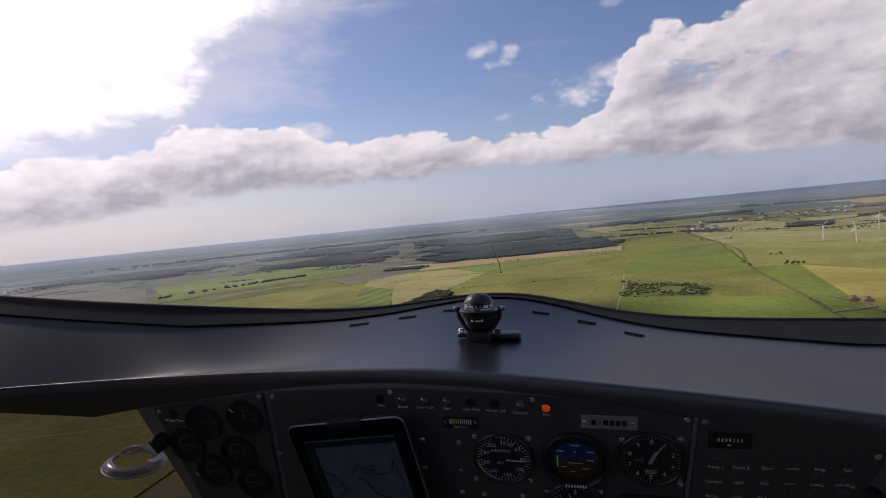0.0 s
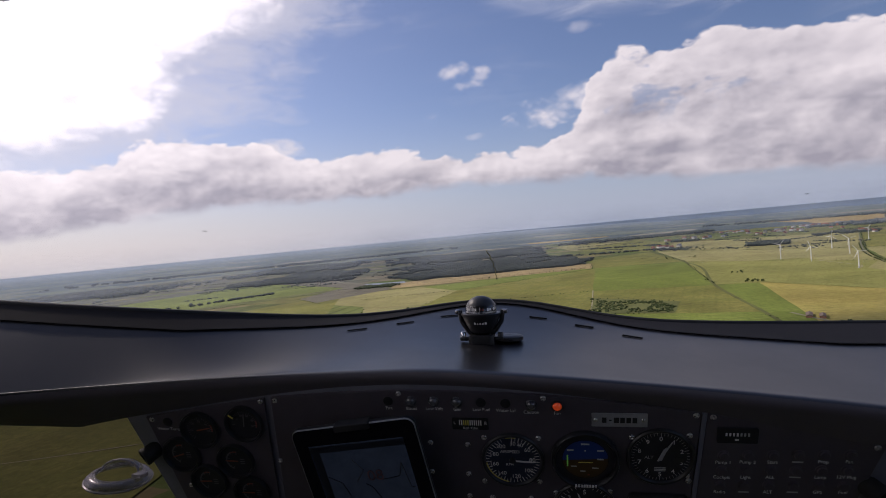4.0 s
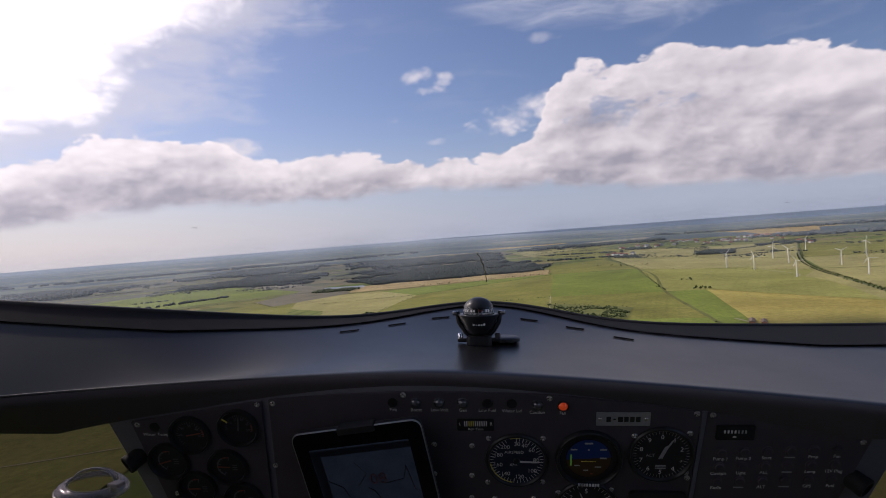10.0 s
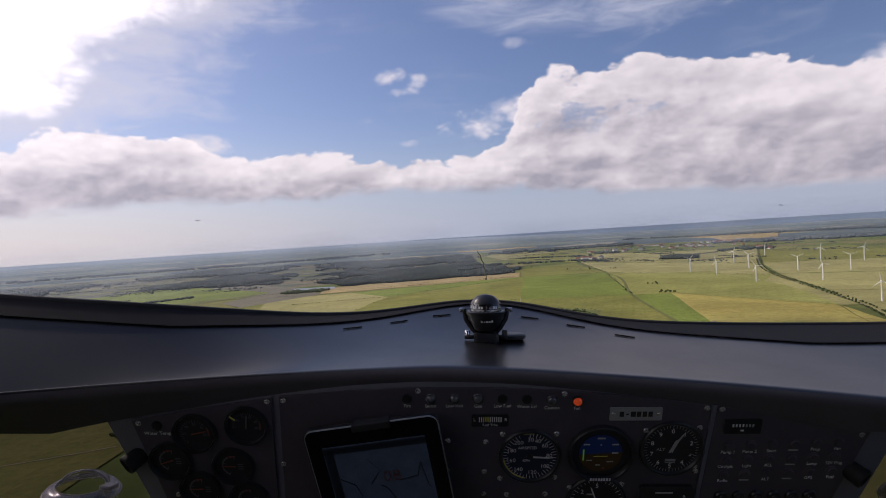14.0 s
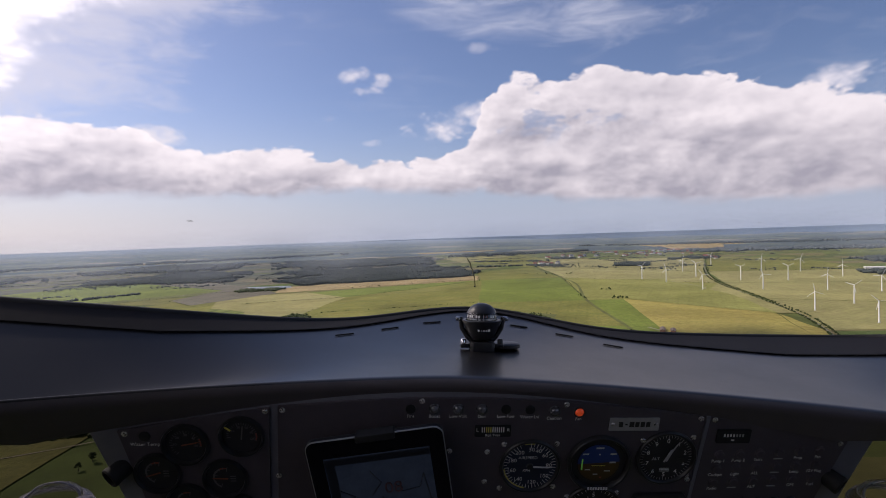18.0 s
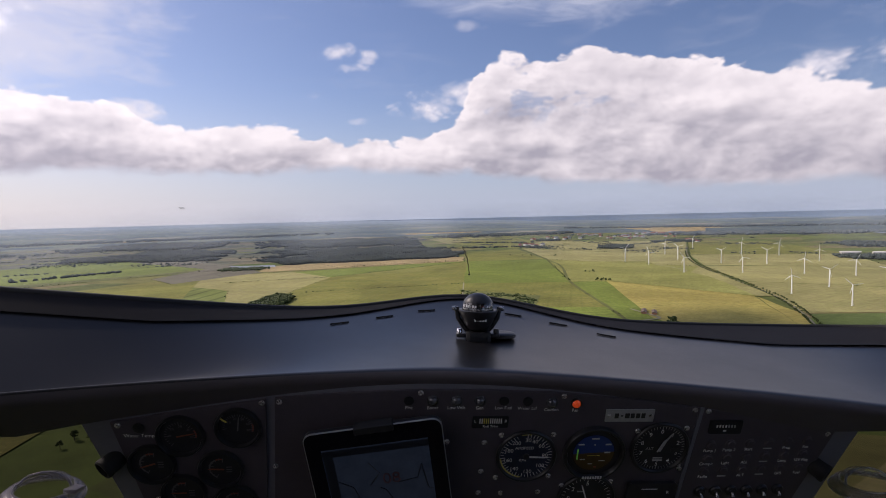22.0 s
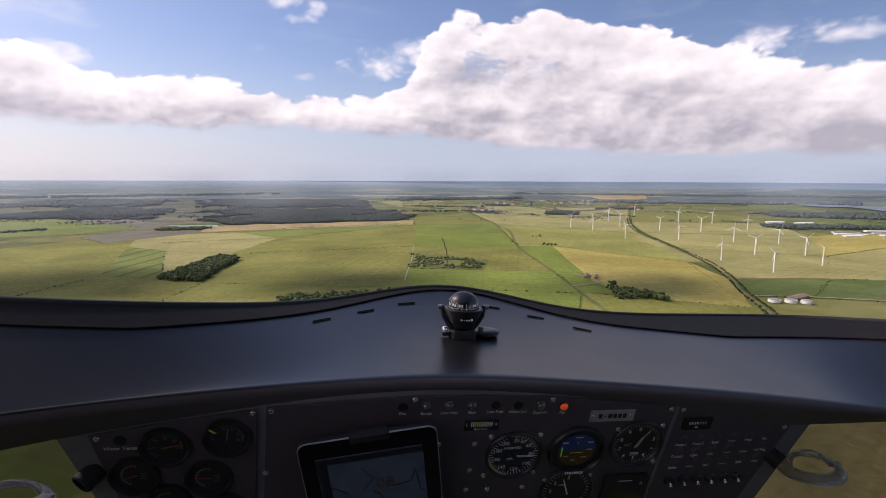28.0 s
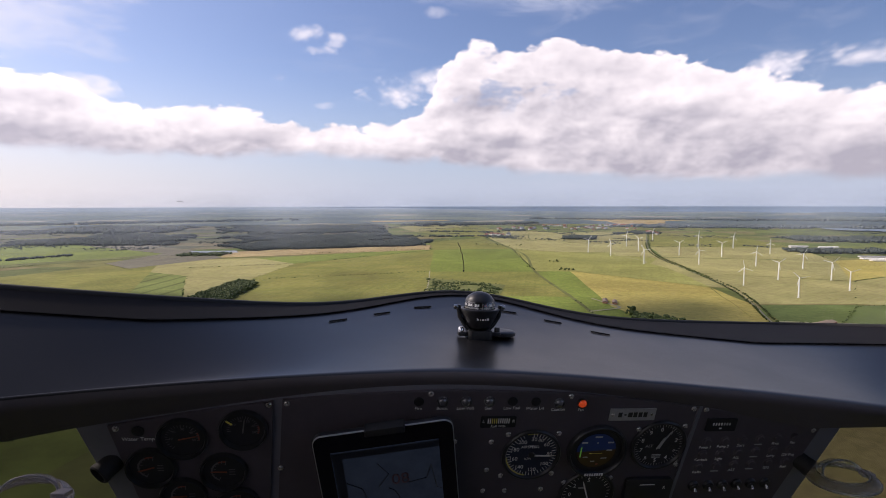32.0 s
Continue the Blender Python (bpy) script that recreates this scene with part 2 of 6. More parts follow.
# ---------------------------------------------------------------- materials
def material(name, col, rough=0.6, metal=0.0, col2=None, scale=20.0, bump=0.0, bump_scale=200.0, coat=0.0, spec=0.5, emit=0.0, coords="Object"):
    """A principled surface with a coarse and a fine variation."""
    mt = bpy.data.materials.new(name)
    mt.use_nodes = True
    nt = mt.node_tree
    p = nt.nodes["Principled BSDF"]
    p.inputs["Roughness"].default_value, p.inputs["Metallic"].default_value = rough, metal
    p.inputs["Specular IOR Level"].default_value = spec
    p.inputs["Coat Weight"].default_value = coat
    p.inputs["Base Color"].default_value = (*col, 1)
    tc = nt.nodes.new("ShaderNodeTexCoord")
    if col2:
        a = nt.nodes.new("ShaderNodeTexNoise")
        a.inputs["Scale"].default_value, a.inputs["Detail"].default_value, a.inputs["Roughness"].default_value = scale, 8.0, 0.65
        nt.links.new(tc.outputs[coords], a.inputs["Vector"])
        r = nt.nodes.new("ShaderNodeMapRange")
        r.inputs[1].default_value, r.inputs[2].default_value = 0.32, 0.68
        nt.links.new(a.outputs["Fac"], r.inputs[0])
        mx = nt.nodes.new("ShaderNodeMix")
        mx.data_type = "RGBA"
        mx.inputs[6].default_value, mx.inputs[7].default_value = (*col, 1), (*col2, 1)
        nt.links.new(r.outputs[0], mx.inputs[0])
        nt.links.new(mx.outputs[2], p.inputs["Base Color"])
        q = nt.nodes.new("ShaderNodeMapRange")
        q.inputs[3].default_value, q.inputs[4].default_value = max(0.02, rough - 0.08), min(1.0, rough + 0.08)
        nt.links.new(a.outputs["Fac"], q.inputs[0])
        nt.links.new(q.outputs[0], p.inputs["Roughness"])
    if bump:
        b = nt.nodes.new("ShaderNodeTexNoise")
        b.inputs["Scale"].default_value, b.inputs["Detail"].default_value = bump_scale, 4.0
        nt.links.new(tc.outputs[coords], b.inputs["Vector"])
        bp = nt.nodes.new("ShaderNodeBump")
        bp.inputs["Strength"].default_value, bp.inputs["Distance"].default_value = bump, 0.5 / bump_scale
        nt.links.new(b.outputs["Fac"], bp.inputs["Height"])
        nt.links.new(bp.outputs[0], p.inputs["Normal"])
    if emit:
        p.inputs["Emission Color"].default_value, p.inputs["Emission Strength"].default_value = (*col, 1), emit
    return mt


def clear(name, tint=(0.97, 0.98, 0.98), gloss=0.035, rough=0.02, milk=0.0):
    """Thin clear plastic: it lets light through and mirrors a little; milk: share of diffuse white mixed in."""
    mt = bpy.data.materials.new(name)
    mt.use_nodes = True
    nt = mt.node_tree
    nt.nodes.clear()
    t, g = nt.nodes.new("ShaderNodeBsdfTransparent"), nt.nodes.new("ShaderNodeBsdfGlossy")
    t.inputs[0].default_value, g.inputs[0].default_value, g.inputs["Roughness"].default_value = (*tint, 1), (1, 1, 1, 1), rough
    mx, o = nt.nodes.new("ShaderNodeMixShader"), nt.nodes.new("ShaderNodeOutputMaterial")
    mx.inputs[0].default_value = gloss
    nt.links.new(t.outputs[0], mx.inputs[1])
    nt.links.new(g.outputs[0], mx.inputs[2])
    if milk:
        hz, mh = nt.nodes.new("ShaderNodeBsdfDiffuse"), nt.nodes.new("ShaderNodeMixShader")
        hz.inputs[0].default_value, mh.inputs[0].default_value = (0.82, 0.83, 0.85, 1), milk
        nt.links.new(mx.outputs[0], mh.inputs[1])
        nt.links.new(hz.outputs[0], mh.inputs[2])
        mx = mh
    nt.links.new(mx.outputs[0], o.inputs[0])
    return mt


def crop(name, c1, c2, c3, scale=6.0, rows=0.0, turn=0.0, rowscale=60.0):
    """Growing land: broad patches, fine grain, and tramlines where a field is drilled. Plan kilometres in the UV map."""
    mt = bpy.data.materials.new(name)
    mt.use_nodes = True
    nt = mt.node_tree
    p = nt.nodes["Principled BSDF"]
    p.inputs["Roughness"].default_value, p.inputs["Specular IOR Level"].default_value = 0.95, 0.1
    uv = nt.nodes.new("ShaderNodeUVMap")
    uv.uv_map = "plan"

    def mix(f, a, b):
        mx = nt.nodes.new("ShaderNodeMix")
        mx.data_type = "RGBA"
        nt.links.new(f, mx.inputs[0])
        for i, c in ((6, a), (7, b)):
            if isinstance(c, tuple):
                mx.inputs[i].default_value = (*c, 1)
            else:
                nt.links.new(c, mx.inputs[i])
        return mx.outputs[2]

    def grain(scale, detail, lo, hi, dist=0.0, vec=None):
        a = nt.nodes.new("ShaderNodeTexNoise")
        a.inputs["Scale"].default_value, a.inputs["Detail"].default_value = scale, detail
        a.inputs["Roughness"].default_value, a.inputs["Distortion"].default_value = 0.62, dist
        nt.links.new(vec or uv.outputs[0], a.inputs["Vector"])
        r = nt.nodes.new("ShaderNodeMapRange")
        r.inputs[1].default_value, r.inputs[2].default_value = lo, hi
        nt.links.new(a.outputs["Fac"], r.inputs[0])
        return r.outputs[0]

    col = mix(grain(scale, 5.0, 0.35, 0.65, 0.6), c1, c2)
    col = mix(grain(scale * 9, 6.0, 0.45, 0.9), col, c3)
    rot = nt.nodes.new("ShaderNodeMapping")
    rot.inputs["Rotation"].default_value[2] = radians(turn)
    rot.inputs["Scale"].default_value = (0.18, 3.0, 1.0)
    nt.links.new(uv.outputs[0], rot.inputs["Vector"])
    col = mix(grain(scale * 2.5, 5.0, 0.5, 0.95, 0.0, rot.outputs[0]), col, tuple(0.8 * x for x in c1))
    if rows:
        mp = nt.nodes.new("ShaderNodeMapping")
        mp.inputs["Rotation"].default_value[2] = radians(turn)
        nt.links.new(uv.outputs[0], mp.inputs["Vector"])
        wv = nt.nodes.new("ShaderNodeTexWave")
        wv.wave_type, wv.bands_direction, wv.wave_profile = "BANDS", "X", "SIN"
        wv.inputs["Scale"].default_value, wv.inputs["Distortion"].default_value = rowscale / 10, 0.6
        wv.inputs["Detail"].default_value = 2.0
        nt.links.new(mp.outputs[0], wv.inputs["Vector"])
        r = nt.nodes.new("ShaderNodeMapRange")
        r.inputs[1].default_value, r.inputs[2].default_value, r.inputs[4].default_value = 0.80, 0.97, rows
        nt.links.new(wv.outputs["Fac"], r.inputs[0])
        col = mix(r.outputs[0], col, tuple(0.62 * x for x in c1))
    # thin and thick growth, and fine mottling
    for sc, dt, lo, hi in ((scale * 0.55, 3.0, 0.84, 1.36), (scale * 16, 4.0, 0.84, 1.24)):
        g = grain(sc, dt, 0.30, 0.70, 0.8)
        rg = nt.nodes.new("ShaderNodeMapRange")
        rg.inputs[3].default_value, rg.inputs[4].default_value = lo, hi
        nt.links.new(g, rg.inputs[0])
        mu = nt.nodes.new("ShaderNodeVectorMath")
        mu.operation = "MULTIPLY"
        nt.links.new(col, mu.inputs[0])
        nt.links.new(rg.outputs[0], mu.inputs[1])
        col = mu.outputs[0]
    nt.links.new(col, p.inputs["Base Color"])
    return mt


def patchwork(name, colours, cell, seed):
    """A quilt of small fields and copses, for land that lies far off."""
    mt = bpy.data.materials.new(name)
    mt.use_nodes = True
    nt = mt.node_tree
    p = nt.nodes["Principled BSDF"]
    p.inputs["Roughness"].default_value, p.inputs["Specular IOR Level"].default_value = 0.95, 0.1
    uv = nt.nodes.new("ShaderNodeUVMap")
    uv.uv_map = "plan"
    mp = nt.nodes.new("ShaderNodeMapping")
    mp.inputs["Rotation"].default_value[2], mp.inputs["Location"].default_value[0] = radians(24), seed
    mp.inputs["Scale"].default_value = (1.0, 1.6, 1.0)
    nt.links.new(uv.outputs[0], mp.inputs["Vector"])
    wob = nt.nodes.new("ShaderNodeTexNoise")
    wob.inputs["Scale"].default_value, wob.inputs["Detail"].default_value = 3.0, 3.0
    nt.links.new(mp.outputs[0], wob.inputs["Vector"])
    ad = nt.nodes.new("ShaderNodeVectorMath")
    ad.operation = "MULTIPLY_ADD"
    ad.inputs[1].default_value = (0.18, 0.18, 0.0)
    nt.links.new(wob.outputs["Color"], ad.inputs[0])
    nt.links.new(mp.outputs[0], ad.inputs[2])
    vo = nt.nodes.new("ShaderNodeTexVoronoi")
    vo.distance = "CHEBYCHEV"
    vo.inputs["Scale"].default_value = cell
    nt.links.new(ad.outputs[0], vo.inputs["Vector"])
    sp = nt.nodes.new("ShaderNodeSeparateColor")
    nt.links.new(vo.outputs["Color"], sp.inputs[0])
    cr = nt.nodes.new("ShaderNodeValToRGB")
    cr.color_ramp.interpolation = "CONSTANT"
    for i, c in enumerate(colours):
        e = cr.color_ramp.elements[i] if i < 2 else cr.color_ramp.elements.new(0.5)
        e.color = (*c, 1)
    for i, e in enumerate(cr.color_ramp.elements):
        e.position = i / len(colours)
    nt.links.new(sp.outputs[0], cr.inputs[0])
    g = nt.nodes.new("ShaderNodeTexNoise")
    g.inputs["Scale"].default_value, g.inputs["Detail"].default_value, g.inputs["Roughness"].default_value = 9.0, 9.0, 0.7
    nt.links.new(uv.outputs[0], g.inputs["Vector"])
    r = nt.nodes.new("ShaderNodeMapRange")
    r.inputs[1].default_value, r.inputs[2].default_value, r.inputs[3].default_value, r.inputs[4].default_value = 0.3, 0.7, 0.62, 1.3
    nt.links.new(g.outputs["Fac"], r.inputs[0])
    mu = nt.nodes.new("ShaderNodeVectorMath")
    mu.operation = "MULTIPLY"
    nt.links.new(cr.outputs[0], mu.inputs[0])
    nt.links.new(r.outputs[0], mu.inputs[1])
    nt.links.new(mu.outputs[0], p.inputs["Base Color"])
    return mt


COWL = material("cowl_plastic", (0.0125, 0.0120, 0.0128), 0.32, 0.0, (0.0160, 0.0155, 0.0163), 7.0, 0.10, 900.0, spec=0.48)
FLANGE = material("flange_black", (0.012, 0.011, 0.0115), 0.8, 0.0, (0.017, 0.015, 0.016), 20.0, 0.1, 600.0, spec=0.25)
# cowl plastic under the lip, lightened in colour to stand in for bounced light
UNDERSIDE = material("lightened_underside", (0.095, 0.084, 0.089), 0.8, 0.0, (0.110, 0.098, 0.103), 12.0, 0.1, 700.0, spec=0.3)
SLOT = material("slot_black", (0.002, 0.002, 0.002), 0.9, spec=0.05)
RIM = material("black_trim", (0.014, 0.014, 0.015), 0.6, 0.0, (0.020, 0.020, 0.021), 40.0, 0.1, 700.0, spec=0.3)
PANEL = material("panel_black", (0.066, 0.056, 0.064), 0.5, 0.0, (0.082, 0.070, 0.080), 26.0, 0.12, 1600.0)
PANEL_GREY = material("panel_grey", (0.13, 0.13, 0.155), 0.5, 0.0, (0.16, 0.16, 0.185), 15.0, 0.05, 900.0)
BLACK = material("black_plastic", (0.016, 0.016, 0.017), 0.38, 0.0, (0.024, 0.024, 0.025), 60.0, 0.06, 1500.0)
RUBBER = material("black_rubber", (0.008, 0.008, 0.008), 0.75, 0.0, (0.015, 0.015, 0.015), 70.0, 0.1, 1200.0)
DIAL = material("dial_black", (0.020, 0.020, 0.022), 0.5, 0.0, (0.02, 0.02, 0.024), 50.0)
DIAL_BLUE = material("dial_blue", (0.014, 0.018, 0.034), 0.4, 0.0, (0.02, 0.026, 0.045), 30.0)
WHITE = material("white_print", (0.75, 0.75, 0.72), 0.6, 0.0, (0.62, 0.62, 0.6), 300.0)
# darker grey than the white print, for the engine gauges
GREY_PRINT = material("grey_print", (0.14, 0.137, 0.14), 0.6, 0.0, (0.10, 0.10, 0.10), 300.0)
YELLOW = material("yellow_print", (0.62, 0.55, 0.10), 0.6)
RED = material("red_print", (0.22, 0.06, 0.04), 0.6)
ORANGE = material("orange_needle", (0.24, 0.075, 0.04), 0.6)
STEEL = material("screw_steel", (0.62, 0.60, 0.57), 0.28, 1.0, (0.45, 0.44, 0.42), 300.0)
CHROME = material("chrome", (0.72, 0.72, 0.74), 0.12, 1.0)
ALU = material("brushed_plate", (0.50, 0.51, 0.52), 0.45, 0.6, (0.42, 0.43, 0.44), 160.0)
LAMP_LIT = material("lamp_orange", (0.85, 0.10, 0.025), 0.22, 0.0, (0.55, 0.05, 0.015), 260.0, 0.5, 500.0, coat=0.4, emit=0.20)
SLATE = material("tablet_glass", (0.006, 0.006, 0.008), 0.25, spec=0.35)
LAMP_DARK = material("lamp_glass", (0.17, 0.17, 0.18), 0.12, 0.3, (0.09, 0.09, 0.10), 200.0, coat=0.5)
GLASS = clear("canopy_glass", (0.975, 0.98, 0.985), 0.012)
SMOKED = clear("smoked_pane", (0.205, 0.192, 0.208), 0.014)
CLEAR = clear("clear_acrylic", (0.80, 0.81, 0.82), 0.30, 0.20, 0.20)
FROST = clear("milky_acrylic_edge", (0.80, 0.81, 0.82), 0.30, 0.25, 0.55)
DOME = clear("compass_dome", (0.90, 0.90, 0.91), 0.07, 0.03)


# ---------------------------------------------------------------- mesh helpers
def part(name, bm, mat, parent=None, label="", at=None, smooth=0.0):
    """Links a bmesh as one object, under a thing or a part where one is given."""
    me = bpy.data.meshes.new(name)
    bm.to_mesh(me)
    bm.free()
    me.materials.append(mat)
    if smooth:
        me.shade_smooth()
        if smooth < 180:
            me.set_sharp_from_angle(angle=radians(smooth))
    ob = new(name, me)
    if parent:
        ob.parent = parent
    if at is not None:
        ob.matrix_basis = at
    if label:
        ob["label"] = label
    return ob


def thing(name, m, label, category, group="", kind=""):
    ob = new(name)
    ob.empty_display_size = 0.02
    ob.matrix_basis = m
    return tagged(ob, label, category, group, kind)


def box(sx, sy, sz, bevel=0.0, at=(0, 0, 0), seg=2, bm=None):
    """A box round at, with rounded edges."""
    b = bmesh.new()
    bmesh.ops.create_cube(b, size=1.0, matrix=Matrix.Diagonal((sx, sy, sz, 1)))
    if bevel:
        bmesh.ops.bevel(b, geom=b.edges[:], offset=bevel, segments=seg, affect="EDGES", profile=0.5)
    bmesh.ops.translate(b, verts=b.verts, vec=at)
    return joined(bm, b)


def joined(bm, b):
    if bm is None:
        return b
    me = bpy.data.meshes.new("tmp")
    b.to_mesh(me)
    b.free()
    bm.from_mesh(me)
    bpy.data.meshes.remove(me)
    return bm


def lathe(profile, seg=40, m=None, bm=None, arc=(0.0, 360.0)):
    """Turns (radius, height) round z."""
    b = bmesh.new()
    closed = arc[1] - arc[0] > 359.9
    count = seg if closed else seg + 1
    rings = []
    for r, z in profile:
        if r < 1e-6:
            rings.append([b.verts.new((0, 0, z))])
        else:
            rings.append([b.verts.new((r * math.cos(t), r * math.sin(t), z)) for t in (radians(arc[0] + (arc[1] - arc[0]) * i / seg) for i in range(count))])
    for a, c in zip(rings, rings[1:]):
        for i in range(seg):
            j = (i + 1) % count
            if len(a) == 1 and len(c) == 1:
                continue
            if len(a) == 1:
                b.faces.new((a[0], c[i], c[j]))
            elif len(c) == 1:
                b.faces.new((a[i], a[j], c[0]))
            else:
                b.faces.new((a[i], a[j], c[j], c[i]))
    bmesh.ops.recalc_face_normals(b, faces=b.faces)
    if m is not None:
        bmesh.ops.transform(b, matrix=m, verts=b.verts)
    return joined(bm, b)


def slab(points, z0, z1, bevel=0.0, bm=None):
    """A flat plate of the given outline."""
    b = bmesh.new()
    f = b.faces.new([b.verts.new((x, y, z0)) for x, y in points])
    r = bmesh.ops.extrude_face_region(b, geom=[f])
    bmesh.ops.translate(b, verts=[v for v in r["geom"] if isinstance(v, bmesh.types.BMVert)], vec=(0, 0, z1 - z0))
    bmesh.ops.recalc_face_normals(b, faces=b.faces)
    if bevel:
        bmesh.ops.bevel(b, geom=b.edges[:], offset=bevel, segments=2, affect="EDGES", profile=0.5)
    return joined(bm, b)


def round_rect(w, h, r, n=6):
    out = []
    for cx, cy, a0 in ((w / 2 - r, h / 2 - r, 0), (-w / 2 + r, h / 2 - r, 90), (-w / 2 + r, -h / 2 + r, 180), (w / 2 - r, -h / 2 + r, 270)):
        for i in range(n + 1):
            a = radians(a0 + 90 * i / n)
            out.append((cx + r * math.cos(a), cy + r * math.sin(a)))
    return out


def tube(points, radius, seg=8, bm=None, taper=None):
    """A round rod along points."""
    b = bmesh.new()
    pts = [Vector(p) for p in points]
    rings = []
    for i, p in enumerate(pts):
        t = (pts[min(i + 1, len(pts) - 1)] - pts[max(i - 1, 0)]).normalized()
        u = t.orthogonal().normalized() if i == 0 else (u - t * u.dot(t)).normalized()
        v = t.cross(u)
        r = radius * (taper[i] if taper else 1.0)
        rings.append([b.verts.new(p + u * (r * math.cos(2 * math.pi * k / seg)) + v * (r * math.sin(2 * math.pi * k / seg))) for k in range(seg)])
    for a, c in zip(rings, rings[1:]):
        for k in range(seg):
            b.faces.new((a[k], a[(k + 1) % seg], c[(k + 1) % seg], c[k]))
    b.faces.new(rings[0][::-1])
    b.faces.new(rings[-1])
    bmesh.ops.recalc_face_normals(b, faces=b.faces)
    return joined(bm, b)


def sheet(fn, nu, nv, thick=0.0):
    """A curved sheet from fn(u, v), u and v from 0 to 1."""
    b = bmesh.new()
    g = [[b.verts.new(fn(i / nu, j / nv)) for j in range(nv + 1)] for i in range(nu + 1)]
    for i in range(nu):
        for j in range(nv):
            b.faces.new((g[i][j], g[i + 1][j], g[i + 1][j + 1], g[i][j + 1]))
    bmesh.ops.recalc_face_normals(b, faces=b.faces)
    if thick:
        bmesh.ops.solidify(b, geom=b.faces[:], thickness=thick)
    return b


def letters(name, text, size, mat, parent, x, y, z=0.0, turn=0.0, align="CENTER", squash=1.0, label=""):
    """Printed words, flat on the x-y plane of their parent."""
    cu = bpy.data.curves.new(name, "FONT")
    cu.body, cu.size, cu.align_x, cu.align_y, cu.extrude, cu.resolution_u = text, size, align, "CENTER", 0.00012, 3
    tmp = bpy.data.objects.new(name, cu)
    me = bpy.data.meshes.new_from_object(tmp)
    bpy.data.objects.remove(tmp)
    bpy.data.curves.remove(cu)
    me.materials.clear()
    me.materials.append(mat)
    ob = new(name, me)
    ob.parent = parent
    ob.matrix_basis = Matrix.Translation((x, y, z)) @ Matrix.Rotation(radians(turn), 4, "Z") @ Matrix.Diagonal((squash, 1, 1, 1))
    if label:
        ob["label"] = label
    return ob


# ---------------------------------------------------------------- the land
LAND_IN, LAND_C, LAND_S = 0.935, math.cos(radians(1.1)), math.sin(radians(1.1))   # the plan lies turned and drawn in a little


def lift(x, y, h=0.0):
    """A place on the land. Beyond 2.5 km the land swings up towards the horizon, with lengths drawn in, so that 45 km fit into 4.8 km."""
    x, y = (x * LAND_C + y * LAND_S) * LAND_IN, (y * LAND_C - x * LAND_S) * LAND_IN
    dist = max(math.hypot(x, y), 1e-6)
    r = dist if dist < 2500 else 2500 + 2300 * (1 - math.exp(-(dist - 2500) / 2300))
    s = r / dist
    return Vector((x * s, y * s, ALT * (1 - s) + h * s)), s


def land_sheet(name, rings, az0, az1, steps, mat, label, category, h=0.0, near=1.0, start=None):
    bm = bmesh.new()
    eye = Vector((0, 0, ALT))
    uvs = bm.loops.layers.uv.new("plan")
    grid, plan = [], {}
    for dist in rings:
        row = []
        for i in range(steps + 1):
            a = radians(az0 + (az1 - az0) * i / steps)
            far = max(dist, start(math.degrees(a))) if start else dist
            x, y = far * math.sin(a), far * math.cos(a)
            v = bm.verts.new(eye + (lift(x, y, h)[0] - eye) * near)
            plan[v] = (x / 1000, y / 1000)
            row.append(v)
        grid.append(row)
    for a, b in zip(grid, grid[1:]):
        for i in range(steps):
            f = bm.faces.new((a[i], a[i + 1], b[i + 1], b[i]))
            for lp in f.loops:
                lp[uvs].uv = plan[lp.vert]
    if rings[0] < 100:
        f = bm.faces.new([v for v in grid[0][:-1]][::-1])
        for lp in f.loops:
            lp[uvs].uv = plan[lp.vert]
    bmesh.ops.recalc_face_normals(bm, faces=bm.faces)
    for f in bm.faces:
        if f.normal.z < 0:
            f.normal_flip()
    return tagged(part(name, bm, mat, smooth=180), label, category, kind="structure")


LAND = patchwork("land_quilt", ((0.105, 0.125, 0.032), (0.085, 0.118, 0.028), (0.135, 0.135, 0.045), (0.088, 0.108, 0.032), (0.115, 0.135, 0.034), (0.150, 0.130, 0.058), (0.090, 0.110, 0.030), (0.080, 0.098, 0.030)), 2.2, 0.3)
# the sea is a backdrop strip that glows by itself
SEA = material("glowing_sea", (0.125, 0.170, 0.235), 0.5, 0.0, (0.15, 0.20, 0.27), 0.004, emit=0.72)
WATER = material("inlet_water", (0.16, 0.20, 0.24), 0.45, 0.0, (0.13, 0.17, 0.20), 0.01)
GREEN = crop("pasture", (0.122, 0.130, 0.032), (0.156, 0.150, 0.042), (0.100, 0.102, 0.030), 5.0, 0.16, 20, 90)
FRESH = crop("young_crop", (0.118, 0.150, 0.030), (0.105, 0.138, 0.028), (0.145, 0.160, 0.042), 4.0, 0.10, 15, 110)
OLIVE = crop("hay_field", (0.214, 0.200, 0.082), (0.196, 0.190, 0.074), (0.236, 0.212, 0.102), 4.0, 0.22, 65, 120)
GOLD = crop("ripe_field", (0.270, 0.226, 0.064), (0.232, 0.208, 0.058), (0.292, 0.244, 0.086), 4.0, 0.12, 70, 160)
MEADOW = crop("mixed_meadow", (0.165, 0.172, 0.050), (0.180, 0.180, 0.056), (0.145, 0.150, 0.044), 5.0, 0.15, 30, 80)
TAN = crop("stubble", (0.262, 0.196, 0.098), (0.225, 0.182, 0.080), (0.280, 0.220, 0.120), 5.0, 0.2, 80, 140)
DARK = crop("clover", (0.072, 0.100, 0.030), (0.064, 0.088, 0.028), (0.086, 0.106, 0.034), 5.0, turn=5)
